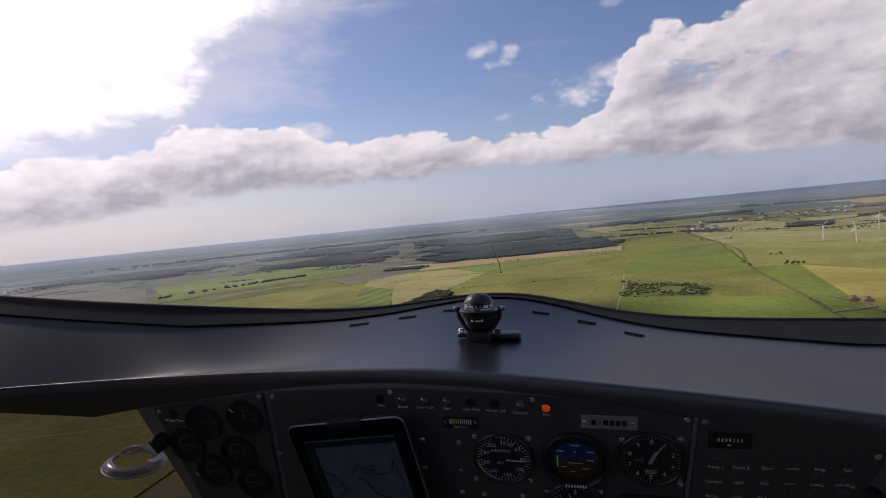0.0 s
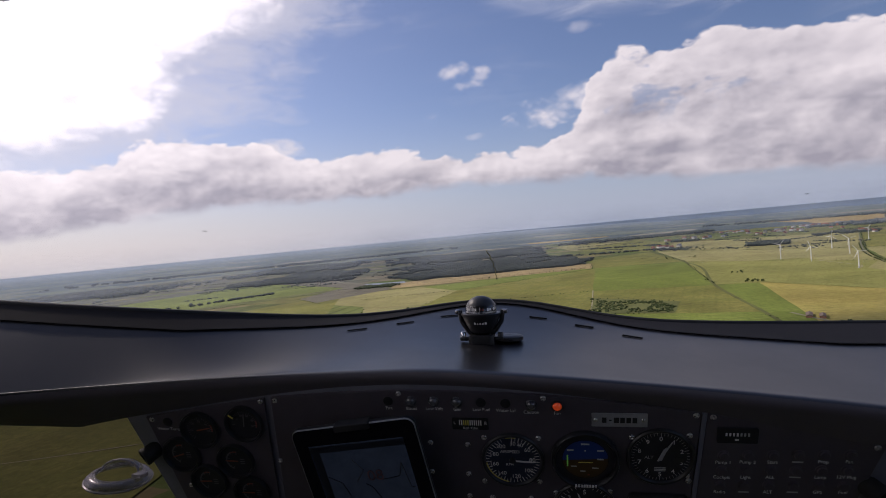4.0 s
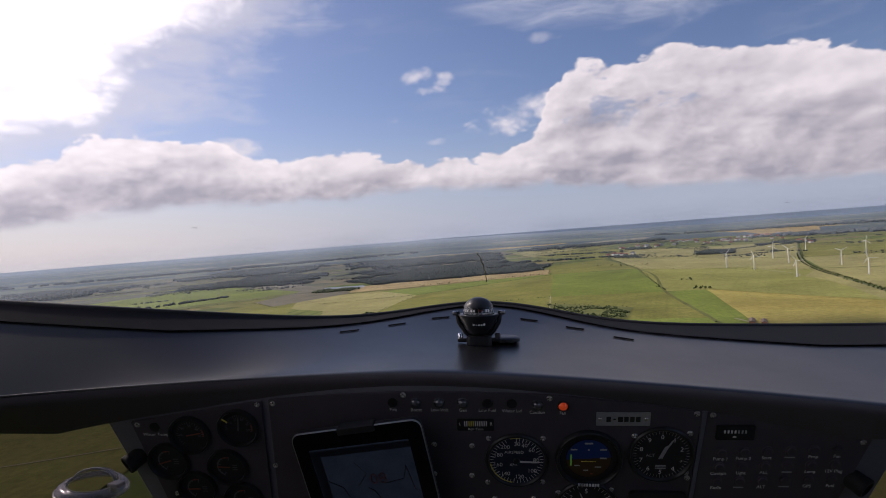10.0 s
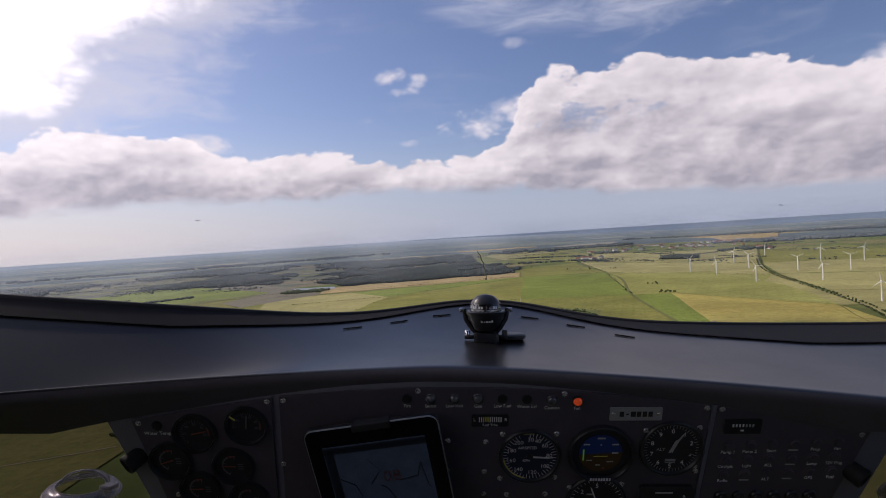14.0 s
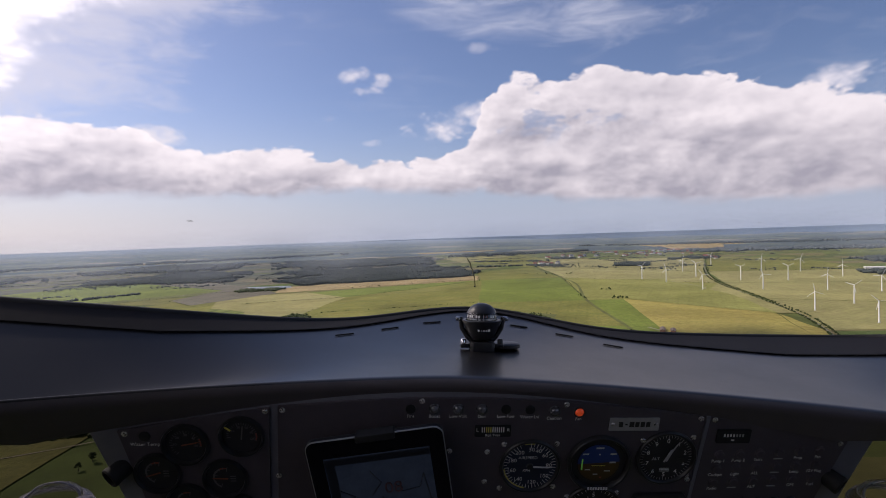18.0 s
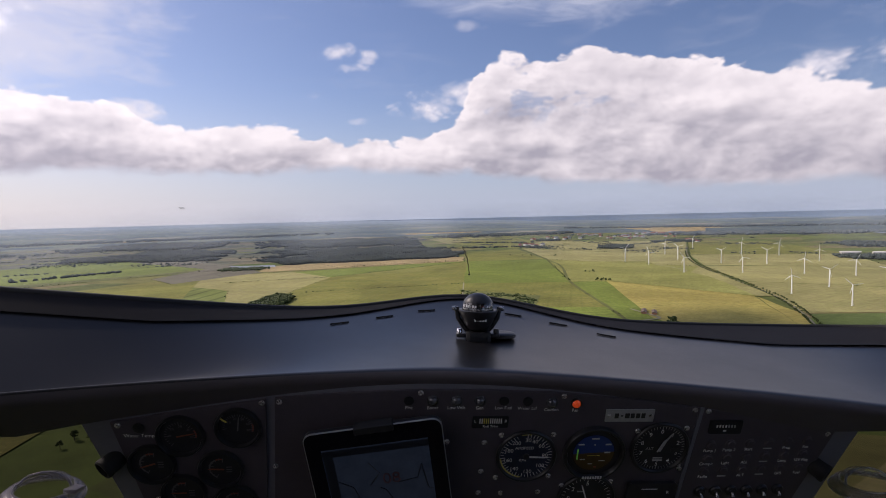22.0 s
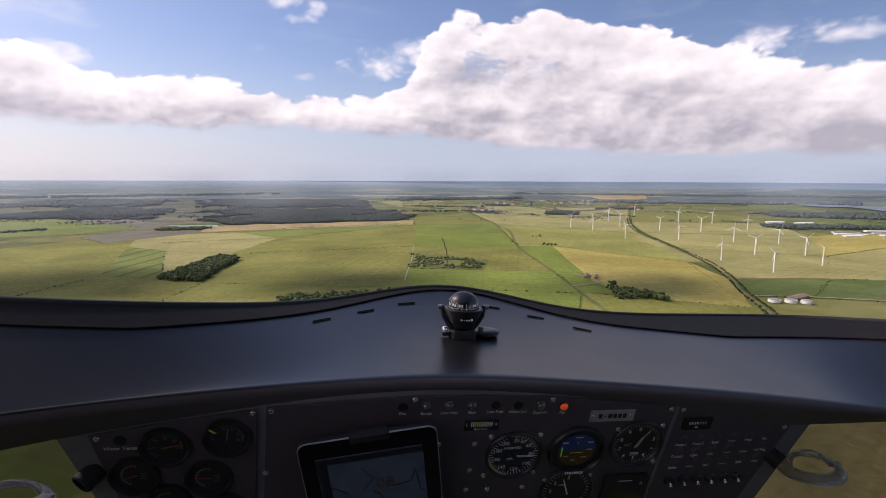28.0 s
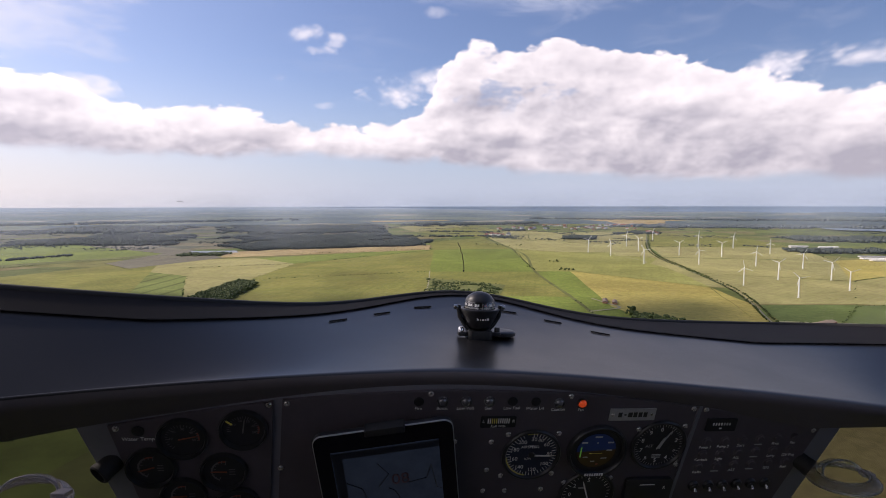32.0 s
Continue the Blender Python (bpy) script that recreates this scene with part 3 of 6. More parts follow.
STRIPED = crop("drilled_crop", (0.105, 0.130, 0.036), (0.118, 0.140, 0.040), (0.092, 0.115, 0.032), 6.0, 1.0, 12, 40)
SCRUB = crop("rough_grass", (0.095, 0.105, 0.036), (0.075, 0.088, 0.030), (0.120, 0.120, 0.050), 9.0, turn=40)
HEATH = crop("brown_heath", (0.115, 0.108, 0.078), (0.098, 0.096, 0.074), (0.135, 0.118, 0.086), 3.0, turn=50)
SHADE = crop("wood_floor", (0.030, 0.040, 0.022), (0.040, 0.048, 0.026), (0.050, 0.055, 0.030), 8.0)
TRACK = material("sandy_track", (0.26, 0.235, 0.15), 0.95, 0.0, (0.19, 0.18, 0.10), 0.08)
ASPHALT = material("road_asphalt", (0.16, 0.16, 0.105), 0.9, 0.0, (0.09, 0.09, 0.085), 0.1)
LEAF = material("leaves", (0.040, 0.060, 0.018), 0.8, 0.0, (0.060, 0.080, 0.024), 0.35, 0.6, 1.2, spec=0.2)
# greyer, bluer copies of the leaves, with distance haze in their colour
LEAF_HAZY = material("haze_tinted_leaves", (0.048, 0.062, 0.056), 0.85, 0.0, (0.064, 0.077, 0.068), 0.02, spec=0.1)
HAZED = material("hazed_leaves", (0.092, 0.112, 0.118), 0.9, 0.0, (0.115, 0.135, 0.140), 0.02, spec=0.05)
BARK = material("bark", (0.10, 0.08, 0.06), 0.9, 0.0, (0.07, 0.06, 0.05), 3.0)



def distant(name):
    """Plain glowing backdrop of far woods and fields; painted haze pales it towards the horizon."""
    mt = bpy.data.materials.new(name)
    mt.use_nodes = True
    nt = mt.node_tree
    nt.nodes.clear()
    uv = nt.nodes.new("ShaderNodeUVMap")
    uv.uv_map = "plan"
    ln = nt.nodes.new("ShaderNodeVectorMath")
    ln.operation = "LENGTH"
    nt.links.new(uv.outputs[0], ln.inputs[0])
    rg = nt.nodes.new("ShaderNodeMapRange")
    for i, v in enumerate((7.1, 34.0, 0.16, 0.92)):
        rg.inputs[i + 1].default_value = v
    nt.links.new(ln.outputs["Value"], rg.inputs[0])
    mp = nt.nodes.new("ShaderNodeMapping")
    mp.inputs["Scale"].default_value, mp.inputs["Rotation"].default_value[2] = (0.75, 1.0, 1.0), radians(12)
    nt.links.new(uv.outputs[0], mp.inputs["Vector"])
    wob = nt.nodes.new("ShaderNodeTexNoise")
    wob.inputs["Scale"].default_value, wob.inputs["Detail"].default_value = 1.1, 4.0
    nt.links.new(mp.outputs[0], wob.inputs["Vector"])
    ad = nt.nodes.new("ShaderNodeVectorMath")
    ad.operation = "MULTIPLY_ADD"
    ad.inputs[1].default_value = (0.9, 0.9, 0.0)
    nt.links.new(wob.outputs["Color"], ad.inputs[0])
    nt.links.new(mp.outputs[0], ad.inputs[2])
    vo = nt.nodes.new("ShaderNodeTexVoronoi")
    vo.inputs["Scale"].default_value = 1.25
    nt.links.new(ad.outputs[0], vo.inputs["Vector"])
    sp = nt.nodes.new("ShaderNodeSeparateColor")
    nt.links.new(vo.outputs["Color"], sp.inputs[0])
    cr = nt.nodes.new("ShaderNodeValToRGB")
    cr.color_ramp.interpolation = "CONSTANT"
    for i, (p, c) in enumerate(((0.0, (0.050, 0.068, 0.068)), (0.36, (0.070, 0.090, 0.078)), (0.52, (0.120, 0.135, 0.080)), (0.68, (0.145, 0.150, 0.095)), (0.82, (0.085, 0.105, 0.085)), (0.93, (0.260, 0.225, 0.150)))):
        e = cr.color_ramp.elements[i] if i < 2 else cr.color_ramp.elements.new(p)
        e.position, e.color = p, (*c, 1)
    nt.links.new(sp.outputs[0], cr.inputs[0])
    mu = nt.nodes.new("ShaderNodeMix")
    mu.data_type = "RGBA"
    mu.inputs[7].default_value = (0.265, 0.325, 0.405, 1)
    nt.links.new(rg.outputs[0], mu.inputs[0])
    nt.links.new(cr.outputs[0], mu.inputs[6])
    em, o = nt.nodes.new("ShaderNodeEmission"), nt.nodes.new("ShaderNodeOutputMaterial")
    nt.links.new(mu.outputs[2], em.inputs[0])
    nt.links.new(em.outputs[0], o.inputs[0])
    return mt


FAR_LAND = distant("hazed_country")
RINGS = [60, 160, 320, 500, 700, 900, 1150, 1400, 1700, 2000, 2250, 2500, 2700, 3000, 3400, 3900, 4500, 5200, 6000, 6800, 7600]
land_sheet("ground", RINGS, -180, 180, 288, LAND, "quilt of green and olive farmland under a light haze", "ground")
land_sheet("backdrop", [7600, 8600, 10000, 12000, 15000, 20000, 30000, 60000], -180, 180, 288, FAR_LAND, "distant woods and fields along the horizon with blue-grey haze painted in", "backdrop")
land_sheet("sea", [19500, 21500, 20000, 30000, 60000], -8, 75, 84, SEA, "pale blue glowing backdrop strip of sea below the horizon", "water", 0.0, 0.985, lambda a: 19500 + 40000 * max(0.0, (22 - a) / 30) ** 1.5 + 1800 * math.sin(a * 0.7))
land_sheet("inlet", [5400, 5900, 6400, 6900, 7500], 44, 66, 40, WATER, "narrow pale inlet between dark woods", "water", 0.0, 0.985, lambda a: 7450 - 1900 * max(0.0, (a - 45) / 14) + 160 * math.sin(a * 1.3))

HEATHLAND = patchwork("hazy_heath", ((0.108, 0.106, 0.068), (0.084, 0.092, 0.062), (0.138, 0.122, 0.076), (0.072, 0.084, 0.060), (0.110, 0.116, 0.066), (0.094, 0.096, 0.064)), 1.4, 2.2)
land_sheet("heath", [3350, 3500, 3900, 4400, 5000, 5700, 6500, 7600], -80, 3, 150, HEATHLAND, "brown and grey-green rough land before the horizon", "ground", 0.0, 0.9993, lambda a: 3350 + 900 * max(0.0, (a + 12) / 15) - 500 * max(0.0, (-24 - a) / 30) + 160 * math.sin(a * 0.9))



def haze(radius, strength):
    """Thin lit shell added over the land to imitate haze, fading above the horizon."""
    mt = bpy.data.materials.new("haze_shell")
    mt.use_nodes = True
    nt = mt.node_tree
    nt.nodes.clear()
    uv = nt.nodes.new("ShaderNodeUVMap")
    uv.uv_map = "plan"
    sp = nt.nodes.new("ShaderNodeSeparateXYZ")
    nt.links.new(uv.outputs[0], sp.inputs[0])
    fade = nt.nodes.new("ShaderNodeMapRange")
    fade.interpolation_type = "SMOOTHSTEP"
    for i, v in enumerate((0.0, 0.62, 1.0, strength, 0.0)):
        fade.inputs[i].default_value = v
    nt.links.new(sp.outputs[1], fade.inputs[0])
    # the shell is made denser towards the sun, where haze looks brighter
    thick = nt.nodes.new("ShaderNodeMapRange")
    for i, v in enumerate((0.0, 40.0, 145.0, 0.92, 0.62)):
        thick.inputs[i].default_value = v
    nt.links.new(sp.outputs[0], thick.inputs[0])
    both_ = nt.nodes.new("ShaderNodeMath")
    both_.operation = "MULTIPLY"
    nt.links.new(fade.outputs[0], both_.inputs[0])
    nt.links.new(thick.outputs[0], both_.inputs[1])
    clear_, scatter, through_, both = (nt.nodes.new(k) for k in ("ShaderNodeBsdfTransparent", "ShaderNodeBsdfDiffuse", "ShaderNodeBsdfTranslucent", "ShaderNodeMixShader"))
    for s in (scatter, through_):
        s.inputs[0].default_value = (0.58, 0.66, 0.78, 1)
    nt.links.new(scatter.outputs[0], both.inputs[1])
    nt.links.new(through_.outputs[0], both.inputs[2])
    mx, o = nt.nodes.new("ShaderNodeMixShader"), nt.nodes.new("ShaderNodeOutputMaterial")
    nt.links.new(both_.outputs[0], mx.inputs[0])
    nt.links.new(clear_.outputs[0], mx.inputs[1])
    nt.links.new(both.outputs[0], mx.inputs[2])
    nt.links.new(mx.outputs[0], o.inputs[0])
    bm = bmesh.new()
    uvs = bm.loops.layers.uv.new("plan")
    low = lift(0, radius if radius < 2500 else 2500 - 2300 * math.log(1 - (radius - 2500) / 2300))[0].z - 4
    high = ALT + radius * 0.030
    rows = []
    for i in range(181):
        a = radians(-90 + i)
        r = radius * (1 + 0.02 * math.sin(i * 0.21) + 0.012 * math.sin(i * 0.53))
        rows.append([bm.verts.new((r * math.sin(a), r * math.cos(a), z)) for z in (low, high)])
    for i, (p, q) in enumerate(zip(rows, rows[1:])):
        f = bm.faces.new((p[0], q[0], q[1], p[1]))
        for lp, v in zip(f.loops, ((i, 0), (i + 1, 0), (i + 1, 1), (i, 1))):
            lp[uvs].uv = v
    return tagged(part("haze", bm, mt, smooth=180), "thin shell added over the land to imitate blue-grey haze", "haze", kind="structure")


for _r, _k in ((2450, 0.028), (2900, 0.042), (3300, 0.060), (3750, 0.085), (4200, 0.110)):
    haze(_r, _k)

_layer, PLOTS = [0], []


def field(a, b, c, d, mat, label, category="field", name="field", h=None, n=10):
    """A field between four corners (plan metres), laid just over the ground."""
    _layer[0] += 1
    if name == "field" and "yellow" not in label and "avenue" not in label:
        PLOTS.append((a, b, c, d))
    h = 0.3 + 0.022 * _layer[0] if h is None else h
    bm = bmesh.new()
    uvs = bm.loops.layers.uv.new("plan")
    ax, ay = min(p[0] for p in (a, b, c, d)), min(p[1] for p in (a, b, c, d))
    base, _ = lift(sum(p[0] for p in (a, b, c, d)) / 4, sum(p[1] for p in (a, b, c, d)) / 4)
    grid, plan = [], {}
    for i in range(n + 1):
        row = []
        for j in range(n + 1):
            u, v = i / n, j / n
            x = (a[0] * (1 - u) + b[0] * u) * (1 - v) + (d[0] * (1 - u) + c[0] * u) * v
            y = (a[1] * (1 - u) + b[1] * u) * (1 - v) + (d[1] * (1 - u) + c[1] * u) * v
            if i in (0, n) or j in (0, n):           # hedges are never quite straight
                x += 7 * noise.noise((x / 90, y / 90, 1.3))
                y += 7 * noise.noise((x / 90, y / 90, 7.7))
            p = bm.verts.new(lift(x, y, h)[0] * 0.9992 + Vector((0, 0, ALT * 0.0008)) - base)
            plan[p] = (x / 1000, y / 1000)
            row.append(p)
        grid.append(row)
    for i in range(n):
        for j in range(n):
            f = bm.faces.new((grid[i][j], grid[i + 1][j], grid[i + 1][j + 1], grid[i][j + 1]))
            for lp in f.loops:
                lp[uvs].uv = plan[lp.vert]
    bmesh.ops.recalc_face_normals(bm, faces=bm.faces)
    if sum(f.normal.z for f in bm.faces) < 0:
        bmesh.ops.reverse_faces(bm, faces=bm.faces)
    ob = part(name, bm, mat, smooth=180, at=Matrix.Translation(base))
    return tagged(ob, label, category, "farm fields" if name == "field" else "", "structure")


def ribbon(name, pts, width, mat, label, category, h=4.0, steps=12):
    """A road, track or ditch through plan points."""
    bm = bmesh.new()
    uvs = bm.loops.layers.uv.new("plan")
    fine = []
    for i in range(len(pts) - 1):
        p0, p1, p2, p3 = (Vector(pts[max(i - 1, 0)]), Vector(pts[i]), Vector(pts[i + 1]), Vector(pts[min(i + 2, len(pts) - 1)]))
        for k in range(steps):
            t = k / steps
            fine.append(0.5 * (2 * p1 + (p2 - p0) * t + (2 * p0 - 5 * p1 + 4 * p2 - p3) * t * t + (3 * p1 - p0 - 3 * p2 + p3) * t ** 3))
    fine.append(Vector(pts[-1]))
    rows = []
    for i, p in enumerate(fine):
        t = (fine[min(i + 1, len(fine) - 1)] - fine[max(i - 1, 0)]).normalized()
        s = Vector((-t.y, t.x)) * width / 2 * (1 + 0.3 * noise.noise((p.x / 60, p.y / 60, 3)))
        rows.append([(q, bm.verts.new(lift(q.x, q.y, h)[0])) for q in (p + s, p - s)])
    for a, b in zip(rows, rows[1:]):
        f = bm.faces.new((a[0][1], a[1][1], b[1][1], b[0][1]))
        for lp, q in zip(f.loops, (a[0][0], a[1][0], b[1][0], b[0][0])):
            lp[uvs].uv = q / 1000
    for f in bm.faces:
        if f.normal.z < 0:
            f.normal_flip()
    return tagged(part(name, bm, mat), label, category, kind="structure"), fine


# the farmland, nearest first
field((-390, 1490), (170, 1330), (290, 2150), (-430, 2040), GREEN, "wide green pasture with worn brownish patches")
field((-430, 2040), (290, 2150), (450, 3170), (-320, 2560), GREEN, "green meadow sloping up to a row of trees")
field((-320, 2560), (450, 3170), (440, 3210), (-580, 2860), FRESH, "narrow strip of young green crop")
field((170, 1330), (590, 1190), (640, 1480), (190, 1620), FRESH, "fresh green field beside a ditch")
field((190, 1620), (640, 1480), (730, 2070), (290, 2150), GREEN, "green grassland crossed by a faint track")
field((290, 2150), (730, 2070), (950, 3150), (450, 3170), FRESH, "bright green field along a winding ditch")
field((450, 3190), (950, 3170), (1020, 4210), (510, 3830), GREEN, "green meadow beyond a hedge")
field((595, 1185), (760, 1130), (900, 2080), (735, 2060), FRESH, "bright green strip between ditch and yellow field")
field((700, 1060), (910, 980), (1180, 1570), (690, 1320), GOLD, "ripening yellow-green field")
field((690, 1320), (1180, 1570), (1170, 1990), (890, 2090), GOLD, "yellow field with soft sweeping tramlines")
field((740, 2080), (1170, 1990), (1560, 2480), (960, 3150), MEADOW, "green-olive meadow beyond a ditch")
field((960, 3150), (1560, 2480), (1900, 3150), (1060, 4180), OLIVE, "pale hay field reaching to the village")
field((1060, 4200), (1900, 3170), (2780, 4640), (1500, 5200), OLIVE, "olive field beside the village")
field((1010, 1080), (1130, 1030), (1390, 1220), (1120, 1270), DARK, "dark green clover field")
field((1130, 1030), (1330, 940), (1700, 1120), (1390, 1220), DARK, "dark green field beyond a farm road")
field((1120, 1285), (1400, 1235), (1800, 1600), (1390, 1900), OLIVE, "pale olive field under wind turbines")
field((1400, 1235), (1720, 1130), (2400, 1800), (1800, 1600), OLIVE, "wide hay field under wind turbines")
field((1390, 1910), (1800, 1610), (2350, 2200), (1600, 2500), OLIVE, "olive meadow with turbine tracks")
field((1800, 1610), (2400, 1810), (2900, 2300), (2350, 2200), GOLD, "pale yellow field before a dark wood")
field((1610, 2520), (2350, 2210), (2800, 2900), (1920, 3160), OLIVE, "olive field with slender turbine shadows")
field((1930, 3170), (2800, 2910), (3300, 4200), (2790, 4640), GREEN, "light green field behind the turbines")
field((-710, 1640), (-520, 1560), (-700, 2180), (-930, 2380), STRIPED, "drilled green crop with dark tramlines")
field((-520, 1560), (-400, 1500), (-420, 2040), (-700, 2180), OLIVE, "pale olive field beside a narrow wood")
field((-700, 2180), (-430, 2040), (-320, 2550), (-1000, 2420), OLIVE, "pale grassland")
field((-1240, 2710), (-1000, 2420), (-320, 2550), (-580, 2880), OLIVE, "straw-green field with a thin hedge")
field((-760, 2920), (-330, 3010), (-500, 3360), (-820, 3260), TAN, "tan stubble field before the forest")
field((-330, 3010), (430, 3190), (480, 3540), (-500, 3360), TAN, "orange-tan stubble strip along the forest")
field((-1640, 1960), (-880, 1120), (-710, 1640), (-1030, 2860), GREEN, "broad dark green field")
field((-880, 1110), (-370, 1260), (-390, 1490), (-710, 1640), GREEN, "green field with pale worn patches")
field((-1940, 1440), (-1240, 1200), (-1300, 1560), (-1640, 1960), FRESH, "bright green field in sun")
field((-2070, 2430), (-1990, 2270), (-1090, 3080), (-1130, 3180), SCRUB, "grassy headland under a row of trees")
field((-2810, 3150), (-2080, 2430), (-1130, 3180), (-2270, 4270), FRESH, "light green field behind a row of trees")
field((-2400, 1500), (-1960, 1450), (-1660, 1980), (-2050, 2260), OLIVE, "dull olive field")
field((-3300, 2000), (-2420, 1520), (-2080, 2280), (-2820, 3100), HEATH, "brown-grey rough land")
field((-4600, 2500), (-3320, 2020), (-2840, 3140), (-4200, 3900), HEATH, "hazy grey-brown heath")
field((-2300, 4280), (-1140, 3200), (-1000, 3300), (-2060, 4700), HEATH, "brown heath before the forest")
field((260, 1950), (510, 1750), (430, 1550), (200, 1620), SCRUB, "patch of rough grass and scrub")
field((-1240, 2720), (-1040, 2480), (-740, 2900), (-1100, 3500), HEATH, "brownish rough ground by a pond")
field((-500, 900), (-100, 820), (140, 1330), (-390, 1480), GREEN, "green pasture below the nose")
field((-100, 820), (380, 800), (590, 1180), (150, 1330), FRESH, "green field below the nose")
field((380, 800), (800, 660), (910, 970), (600, 1180), GREEN, "meadow below the nose")
field((-1500, 300), (-500, 330), (-500, 900), (-900, 1110), GREEN, "dull green field under the wing window")
field((-900, 20), (-300, 60), (-260, 330), (-1000, 300), DARK, "dark grass under the side window")
field((300, 60), (900, 20), (1000, 400), (320, 380), OLIVE, "olive field under the side window")
field((320, 380), (1000, 400), (1300, 930), (800, 660), OLIVE, "pale meadow with a dark hedge line")
field((3500, 6400), (4370, 6800), (5680, 8900), (4070, 8100), TAN, "orange stubble field behind the village")
field((1020, 4220), (1480, 5210), (1500, 6800), (560, 5200), GREEN, "small meadows before the village")
field((560, 5200), (1500, 6800), (1300, 7400), (420, 6500), OLIVE, "pale fields along the forest")
field((1182, 1568), (1236, 1550), (1366, 1915), (1172, 1992), OLIVE, "pale olive strip along the avenue")
field((1172, 1992), (1366, 1915), (1575, 2515), (1555, 2482), OLIVE, "olive wedge along the avenue")
field((905, 975), (985, 1088), (1106, 1292), (1182, 1568), GOLD, "yellow corner of a field beside the avenue")
field((1000, 2950), (1440, 2820), (1350, 2080), (885, 2062), MEADOW, "green meadow tapering towards the avenue")
field((885, 2060), (1350, 2078), (1300, 1900), (1185, 1565), MEADOW, "green tip of a meadow beside the yellow field")
field((3900, 7900), (5400, 7800), (5700, 9300), (4200, 9600), TAN, "distant tan stubble behind the village")
field((-5200, 7600), (-3600, 8200), (-3700, 8700), (-5500, 8000), TAN, "distant pale strip beyond the forest")
field((200, 8300), (1500, 8600), (1500, 9100), (150, 8900), TAN, "distant tan strip near the horizon")


# ---------------------------------------------------------------- the cockpit
def far_edge(q):
    """Base of the windscreen; q is how far to the side, per metre ahead."""
    y = 0.67 + 0.35 * math.exp(-((q - 0.075) / 0.44) ** 2) + 0.30 * math.exp(-((q - 0.78) / 0.36) ** 2) - 0.09 * max(0.0, -q - 0.25) ** 2
    z = -0.137 - 0.033 * q + 0.020 * min(q * q, 1.3) + 0.042 * math.exp(-((q - 0.075) / 0.2) ** 2)
    return Vector((q * y, y, z * y))


def shelf(q):
    """End of the level strip behind the lip; it is deep before the compass and thins out to the sides."""
    n, f = lip(q), far_edge(q)
    deep = 0.56 * math.exp(-((q - 0.08) / (0.42 if q < 0.08 else 1.3)) ** 2)
    y = n.y + (f.y - n.y) * deep
    return Vector((q * y, y, n.z + (f.z - n.z) * (0.05 * deep + 0.14 * deep * deep)))


def lip(q):
    y = 0.62 - 0.02 * (q - 0.05) ** 2 - 0.10 * max(0.0, -q - 0.1) ** 2
    return Vector((q * y, y, (-0.2406 - 0.0107 * q - 0.073 * abs(q) ** 1.5) * y))


def under(q):
    y = 0.640
    return Vector((q * y, y, (-0.281 - 0.135 * min(q * q, 0.62)) * y))


def cowl(u, v):
    """From under the lip, round it, over the shelf and up to the glass."""
    q = -1.45 + 2.95 * u
    f, s, n, d = far_edge(q), shelf(q), lip(q), under(q)
    if v < 0.22:
        t = v / 0.22
        return d.lerp(n + Vector((0, 0.004, -0.012)), t)
    if v < 0.34:
        t = (v - 0.22) / 0.12
        a, b, c = n + Vector((0, 0.004, -0.012)), n + Vector((0, -0.004, 0.002)), n.lerp(s, 0.06) + (f - n) * 0.02
        return a * (1 - t) ** 2 + b * (2 * t * (1 - t)) + c * t * t
    t = (v - 0.34) / 0.66
    a = n.lerp(s, 0.06) + (f - n) * 0.02
    c = s
    return a * (1 - t) ** 3 + (a.lerp(c, 0.75)) * (3 * t * (1 - t) ** 2) + c.lerp(f, 0.30) * (3 * t * t * (1 - t)) + f * t ** 3


def on_cowl(q, v):
    """A place on the cowl with its normal, in cockpit axes."""
    u = (q + 1.45) / 2.95
    p, a, b = cowl(u, v), cowl(u + 0.004, v), cowl(u, min(v + 0.004, 1))
    return p, (a - p).cross(b - p).normalized(), (a - p).normalized()


glare = thing("glareshield", K, "dark grey moulded glareshield with a soft satin sheen", "dashboard")
part("cowl", sheet(lambda u, v: cowl(u, 0.285 + 0.715 * v), 150, 60), COWL, glare, smooth=180)
part("lip_return", sheet(lambda u, v: cowl(u, 0.287 * v), 120, 12), UNDERSIDE, glare, "matte underside of the lip, colour lightened for bounced light", smooth=180)
# rubber seal along the base of the glass
bm = bmesh.new()
tube([far_edge(-1.45 + 2.95 * i / 90) + Vector((0, 0.002, 0.001)) for i in range(91)], 0.0055, 8, bm)
part("seal", bm, RUBBER, glare, "black rubber seal under the glass", smooth=60)
# dark skirt in front of the seal, as far as the glass
part("skirt", sheet(lambda u, v: far_edge(-1.45 + 2.95 * u) + Vector((0, 0.012 * v, -0.12 * v)), 90, 3), RIM, glare, smooth=180)

# six defroster slots along the slope
def cowl_at(q, fall):
    """The place on the cowl at side q that lies fall metres down for each metre ahead."""
    lo, hi = 0.34, 1.0
    for _ in range(24):
        mid = (lo + hi) / 2
        p = cowl((q + 1.45) / 2.95, mid)
        if p.z / p.y < fall:
            lo = mid
        else:
            hi = mid
    return on_cowl(q, lo)


# dark flange where the glass is bedded in; it widens to the sides
def flange(u, v):
    q = -1.40 + 2.85 * u
    e = far_edge(q)
    wide = 0.003 + 0.034 * min(1.0, abs(q - 0.08) / 0.62) ** 1.4
    p, nrm, _ = cowl_at(q, e.z / e.y - 0.0012 - wide * (1 - v))
    return p + nrm * (0.0028 if nrm.z > 0 else -0.0028)


part("glass_flange", sheet(flange, 90, 3), FLANGE, glare, "matte black flange under the glass", smooth=180)

